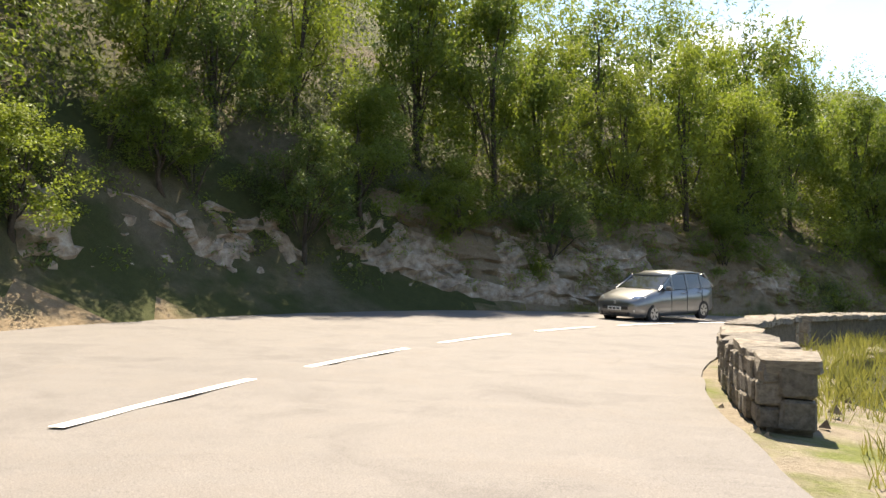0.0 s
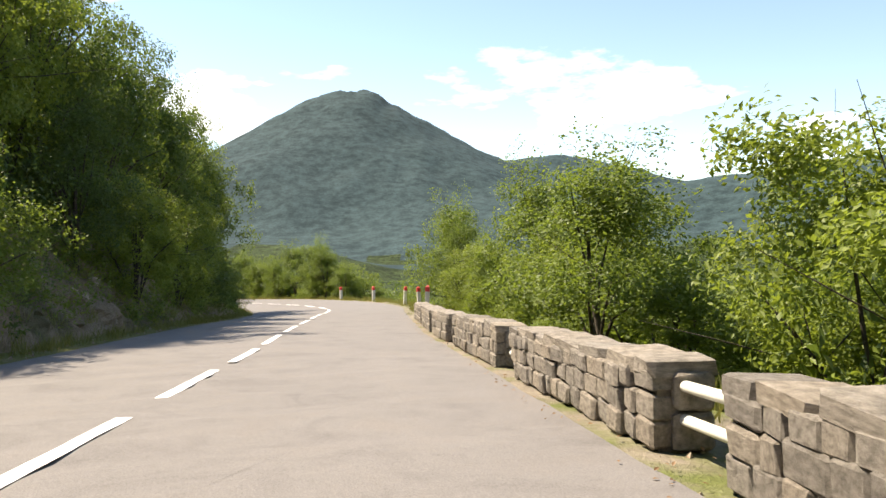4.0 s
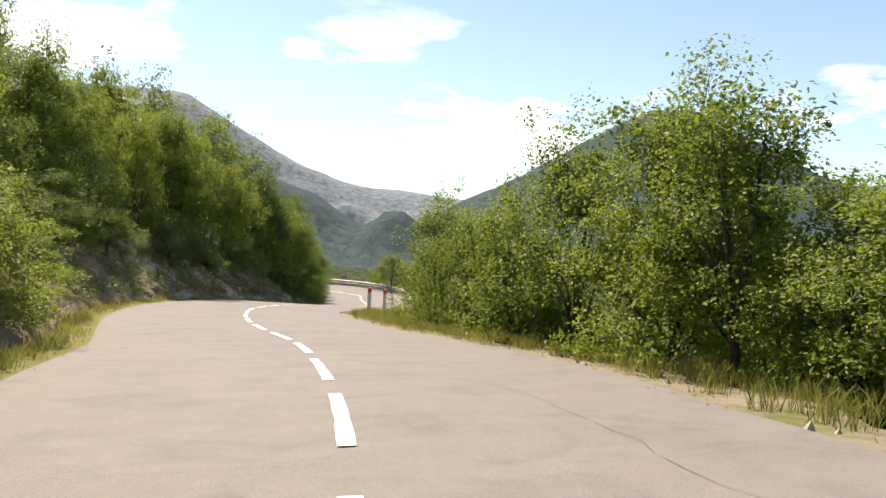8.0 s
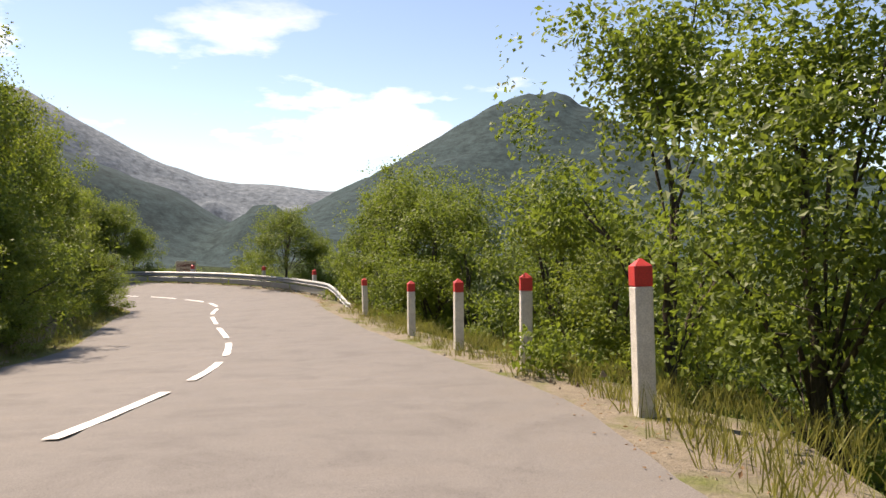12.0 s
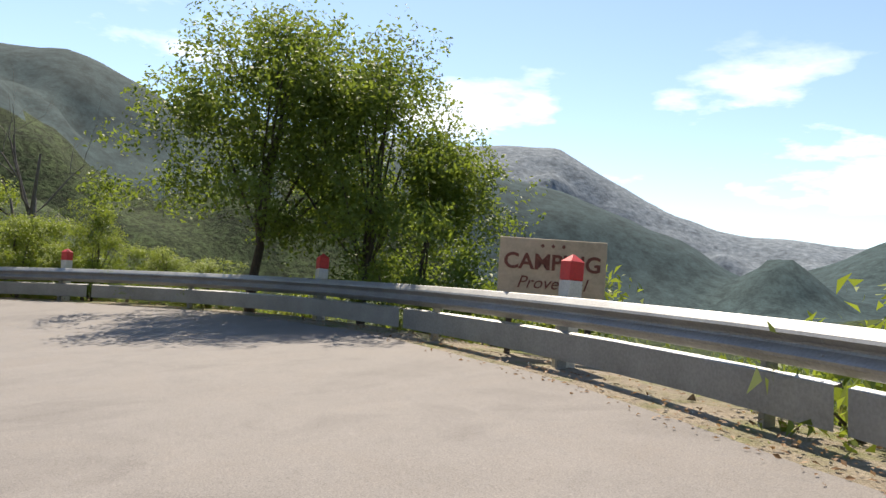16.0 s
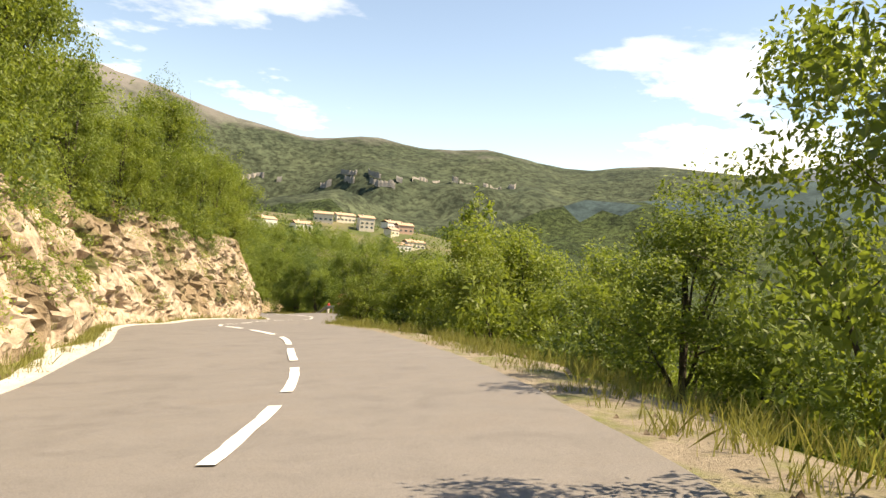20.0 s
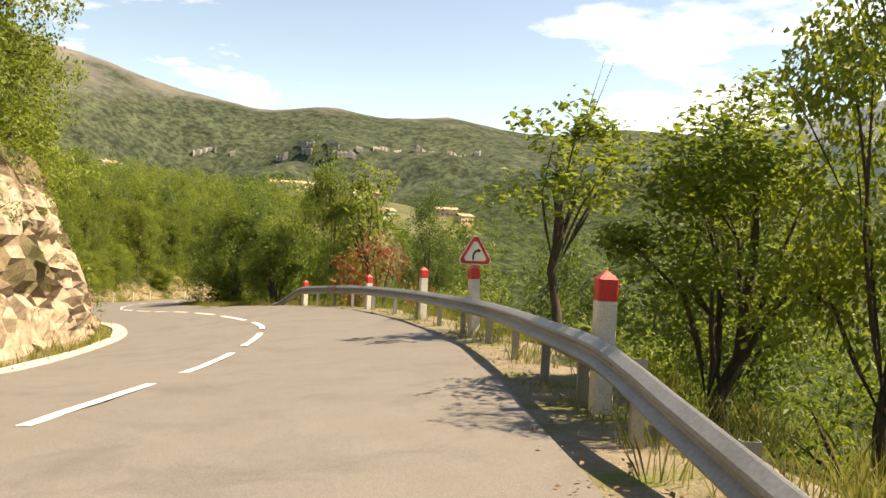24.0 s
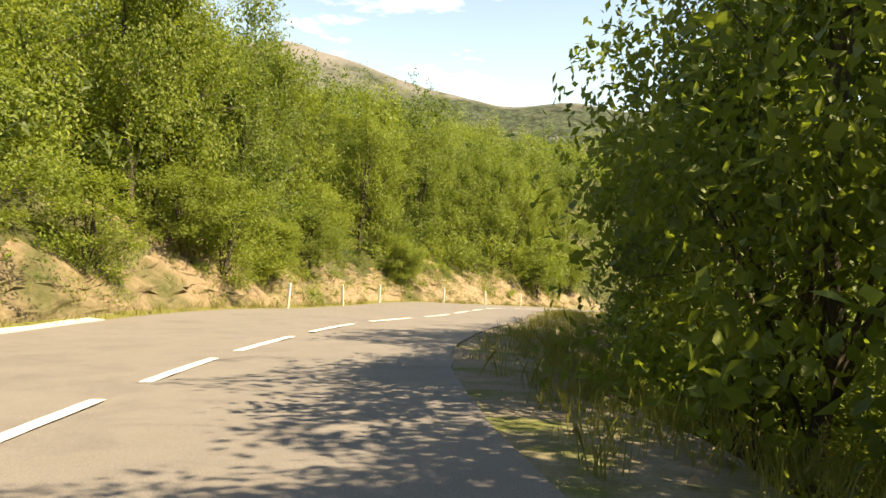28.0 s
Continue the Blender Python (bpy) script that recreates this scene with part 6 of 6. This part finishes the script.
def car(s, u, turn):
    """A five-door people carrier; its nose points along -y."""
    root = thing("family_car", Matrix.LocRotScale(on_road(s, u), Euler((0, 0, turn)), None), "dark grey compact people carrier on the far lane", "car")
    # stations along the length: y, half-width at sill, half-width at belt, sill z, belt z, hood/top z of the lower body
    lower = [(-2.12, 0.50, 0.52, 0.30, 0.62, 0.66), (-2.02, 0.74, 0.74, 0.22, 0.70, 0.76), (-1.75, 0.86, 0.85, 0.20, 0.80, 0.88), (-1.30, 0.90, 0.89, 0.20, 0.90, 0.99), (-0.95, 0.90, 0.89, 0.20, 0.96, 1.06),
             (-0.2, 0.90, 0.88, 0.20, 1.00, 1.02), (0.8, 0.90, 0.88, 0.20, 1.03, 1.05), (1.5, 0.90, 0.87, 0.22, 1.05, 1.07), (1.95, 0.86, 0.83, 0.28, 1.05, 1.07), (2.12, 0.74, 0.72, 0.36, 0.98, 1.0)]
    verts, faces = [], []
    for y, ws, wb, zs, zb, zt in lower:
        prof = [(-ws * 0.92, zs), (-ws, zs + 0.12), (-wb - 0.015, (zs + zb) / 2 + 0.08), (-wb, zb), (-wb * 0.86, zt - 0.01), (-wb * 0.4, zt + 0.015), (wb * 0.4, zt + 0.015), (wb * 0.86, zt - 0.01), (wb, zb), (wb + 0.015, (zs + zb) / 2 + 0.08), (ws, zs + 0.12), (ws * 0.92, zs)]
        verts += [(x, y, z) for x, z in prof]
    m = 12
    for i in range(len(lower) - 1):
        for k in range(m):
            faces.append((i * m + k, (i + 1) * m + k, (i + 1) * m + (k + 1) % m, i * m + (k + 1) % m))
    faces += [tuple(range(m)), tuple(len(verts) - m + k for k in range(m))[::-1]]
    mesh_ob("body", verts, faces, M_CARPAINT, root, "", True)
    # greenhouse: roof with its pillars
    roof = [(-0.98, 0.80, 1.05, 1.06), (-0.25, 0.72, 1.03, 1.50), (0.3, 0.70, 1.03, 1.60), (1.0, 0.69, 1.04, 1.60), (1.6, 0.68, 1.05, 1.53), (2.0, 0.74, 1.04, 1.08)]
    rv, rf = [], []
    for y, wt, zb, zt in roof[1:5]:
        rv += [(-wt - 0.05, y, zt - 0.07), (-wt + 0.06, y, zt - 0.01), (0, y, zt + 0.025), (wt - 0.06, y, zt - 0.01), (wt + 0.05, y, zt - 0.07), (wt - 0.03, y, zt - 0.09), (-wt + 0.03, y, zt - 0.09)]
    for i in range(3):
        for k in range(7):
            rf.append((i * 7 + k, (i + 1) * 7 + k, (i + 1) * 7 + (k + 1) % 7, i * 7 + (k + 1) % 7))
    rf += [tuple(range(7)), tuple(21 + k for k in range(7))[::-1]]
    mesh_ob("roof", rv, rf, M_CARPAINT, root, "", True)

    def pane(name, pts, mat=M_GLASS, lab=""):
        a = [Vector(p) for p in pts]
        n = (a[1] - a[0]).cross(a[2] - a[0]).normalized() * 0.012
        v = [tuple(p) for p in a] + [tuple(p - n) for p in a]
        k = len(a)
        f = [tuple(range(k)), tuple(range(2 * k - 1, k - 1, -1))] + [(i, i + k, (i + 1) % k + k, (i + 1) % k) for i in range(k)]
        return mesh_ob(name, v, f, mat, root, lab)
    pane("windscreen", [(-0.80, -1.0, 1.04), (0.80, -1.0, 1.04), (0.70, -0.24, 1.46), (-0.70, -0.24, 1.46)])
    pane("rear_window", [(0.74, 2.02, 1.06), (-0.74, 2.02, 1.06), (-0.66, 1.6, 1.50), (0.66, 1.6, 1.50)])
    for sx in (-1, 1):
        o = lambda y, z: (sx * (0.885 - 0.27 * (z - 1.0)), y, z)  # noqa: E731
        for y0, y1, t0, t1 in ((-0.82, -0.38, 0.35, 0.92), (-0.32, 0.42, 0.98, 1.0), (0.5, 1.22, 1.0, 0.98), (1.3, 1.82, 0.95, 0.5)):
            zt0, zt1 = 1.03 + 0.47 * t0, 1.03 + 0.47 * t1
            pts = [o(y0, 1.03), o(y1, 1.03), o(y1, zt1), o(y0, zt0)]
            pane("side_window", pts if sx > 0 else pts[::-1])
        for y in (-0.35, 0.46, 1.26):
            v, f = tube([o(y, 1.0), o(y + 0.02, 1.52)], [0.035, 0.03], 6)
            mesh_ob("pillar", v, f, M_CARPAINT, root)
        v, f = tube([(sx * 0.84, -1.0, 1.02), (sx * 0.74, -0.25, 1.47)], [0.04, 0.035], 6)
        mesh_ob("pillar", v, f, M_CARPAINT, root)
        v, f = tube([(sx * 0.82, 1.98, 1.04), (sx * 0.72, 1.6, 1.5)], [0.05, 0.045], 6)
        mesh_ob("pillar", v, f, M_CARPAINT, root)
        part("mirror", box_bm((0.2, 0.1, 0.14), (sx * 1.0, -0.72, 1.08), 0.035), M_CARPAINT, root)
        for y in (0.05, 0.95):
            part("door_handle", box_bm((0.03, 0.2, 0.03), (sx * 0.905, y + 0.2, 0.9), 0.01), M_RIM, root, "bright door handle")
        for y in (-0.42, 0.44, 1.28):
            part("door_seam", box_bm((0.012, 0.012, 0.66), (sx * 0.9, y, 0.64)), M_TRIM, root)
        # lamps
        v = [(sx * 0.50, -2.03, 0.74), (sx * 0.80, -1.86, 0.74), (sx * 0.86, -1.62, 0.86), (sx * 0.60, -1.93, 0.86)]
        pane("headlight", v if sx < 0 else v[::-1], M_LAMP, "clear headlight lens")
        part("fog_lamp", box_bm((0.3, 0.06, 0.1), (sx * 0.55, -2.03, 0.42), 0.02), M_PLATE, root, "pale fog lamp surround")
        for y in (-1.33, 1.36):
            w = thing("wheel", Matrix.Translation((sx * 0.80, y, 0.315)), "", "")
            w.parent = root
            for nm, rad, wid, mat in (("tyre", 0.315, 0.2, M_TYRE), ("rim", 0.215, 0.215, M_RIM)):
                bm = bmesh.new()
                bmesh.ops.create_cone(bm, cap_ends=True, segments=28, radius1=rad, radius2=rad, depth=wid, matrix=Euler((0, radians(90), 0)).to_matrix().to_4x4())
                bmesh.ops.bevel(bm, geom=[e for e in bm.edges if len(e.link_faces) == 2 and e.calc_face_angle(0) > 1], offset=0.025, segments=2, affect='EDGES')
                part(nm, bm, mat, w)
            for k in range(5):
                a = 2 * math.pi * k / 5
                part("rim_gap", box_bm((0.012, 0.05, 0.10), (sx * 0.106, 0.12 * math.sin(a), 0.12 * math.cos(a)), 0, None, Euler((-a, 0, 0)).to_matrix()), M_TRIM, w)
            part("wheel_arch", box_bm((0.16, 0.76, 0.36), (sx * 0.80, y, 0.40), 0.12), M_TRIM, root, "dark wheel arch")
    part("grille", box_bm((1.0, 0.06, 0.12), (0, -2.10, 0.50), 0.02), M_TRIM, root)
    part("lower_grille", box_bm((1.1, 0.06, 0.14), (0, -2.09, 0.32), 0.02), M_TRIM, root)
    part("badge", box_bm((0.09, 0.03, 0.10), (0, -2.115, 0.66), 0.012), M_RIM, root)
    pl = part("number_plate", box_bm((0.52, 0.02, 0.11), (0, -2.145, 0.48), 0.006), M_PLATE, root, "white plate with dark bars")
    for x in (-0.15, 0.0, 0.15):
        part("plate_bar", box_bm((0.11, 0.004, 0.055), (x, -2.157, 0.48)), M_TRIM, pl)
    part("wiper", box_bm((1.0, 0.03, 0.02), (0.05, -1.03, 1.07)), M_TRIM, root)


car(56.9, -1.65, radians(heading(58) + 3))
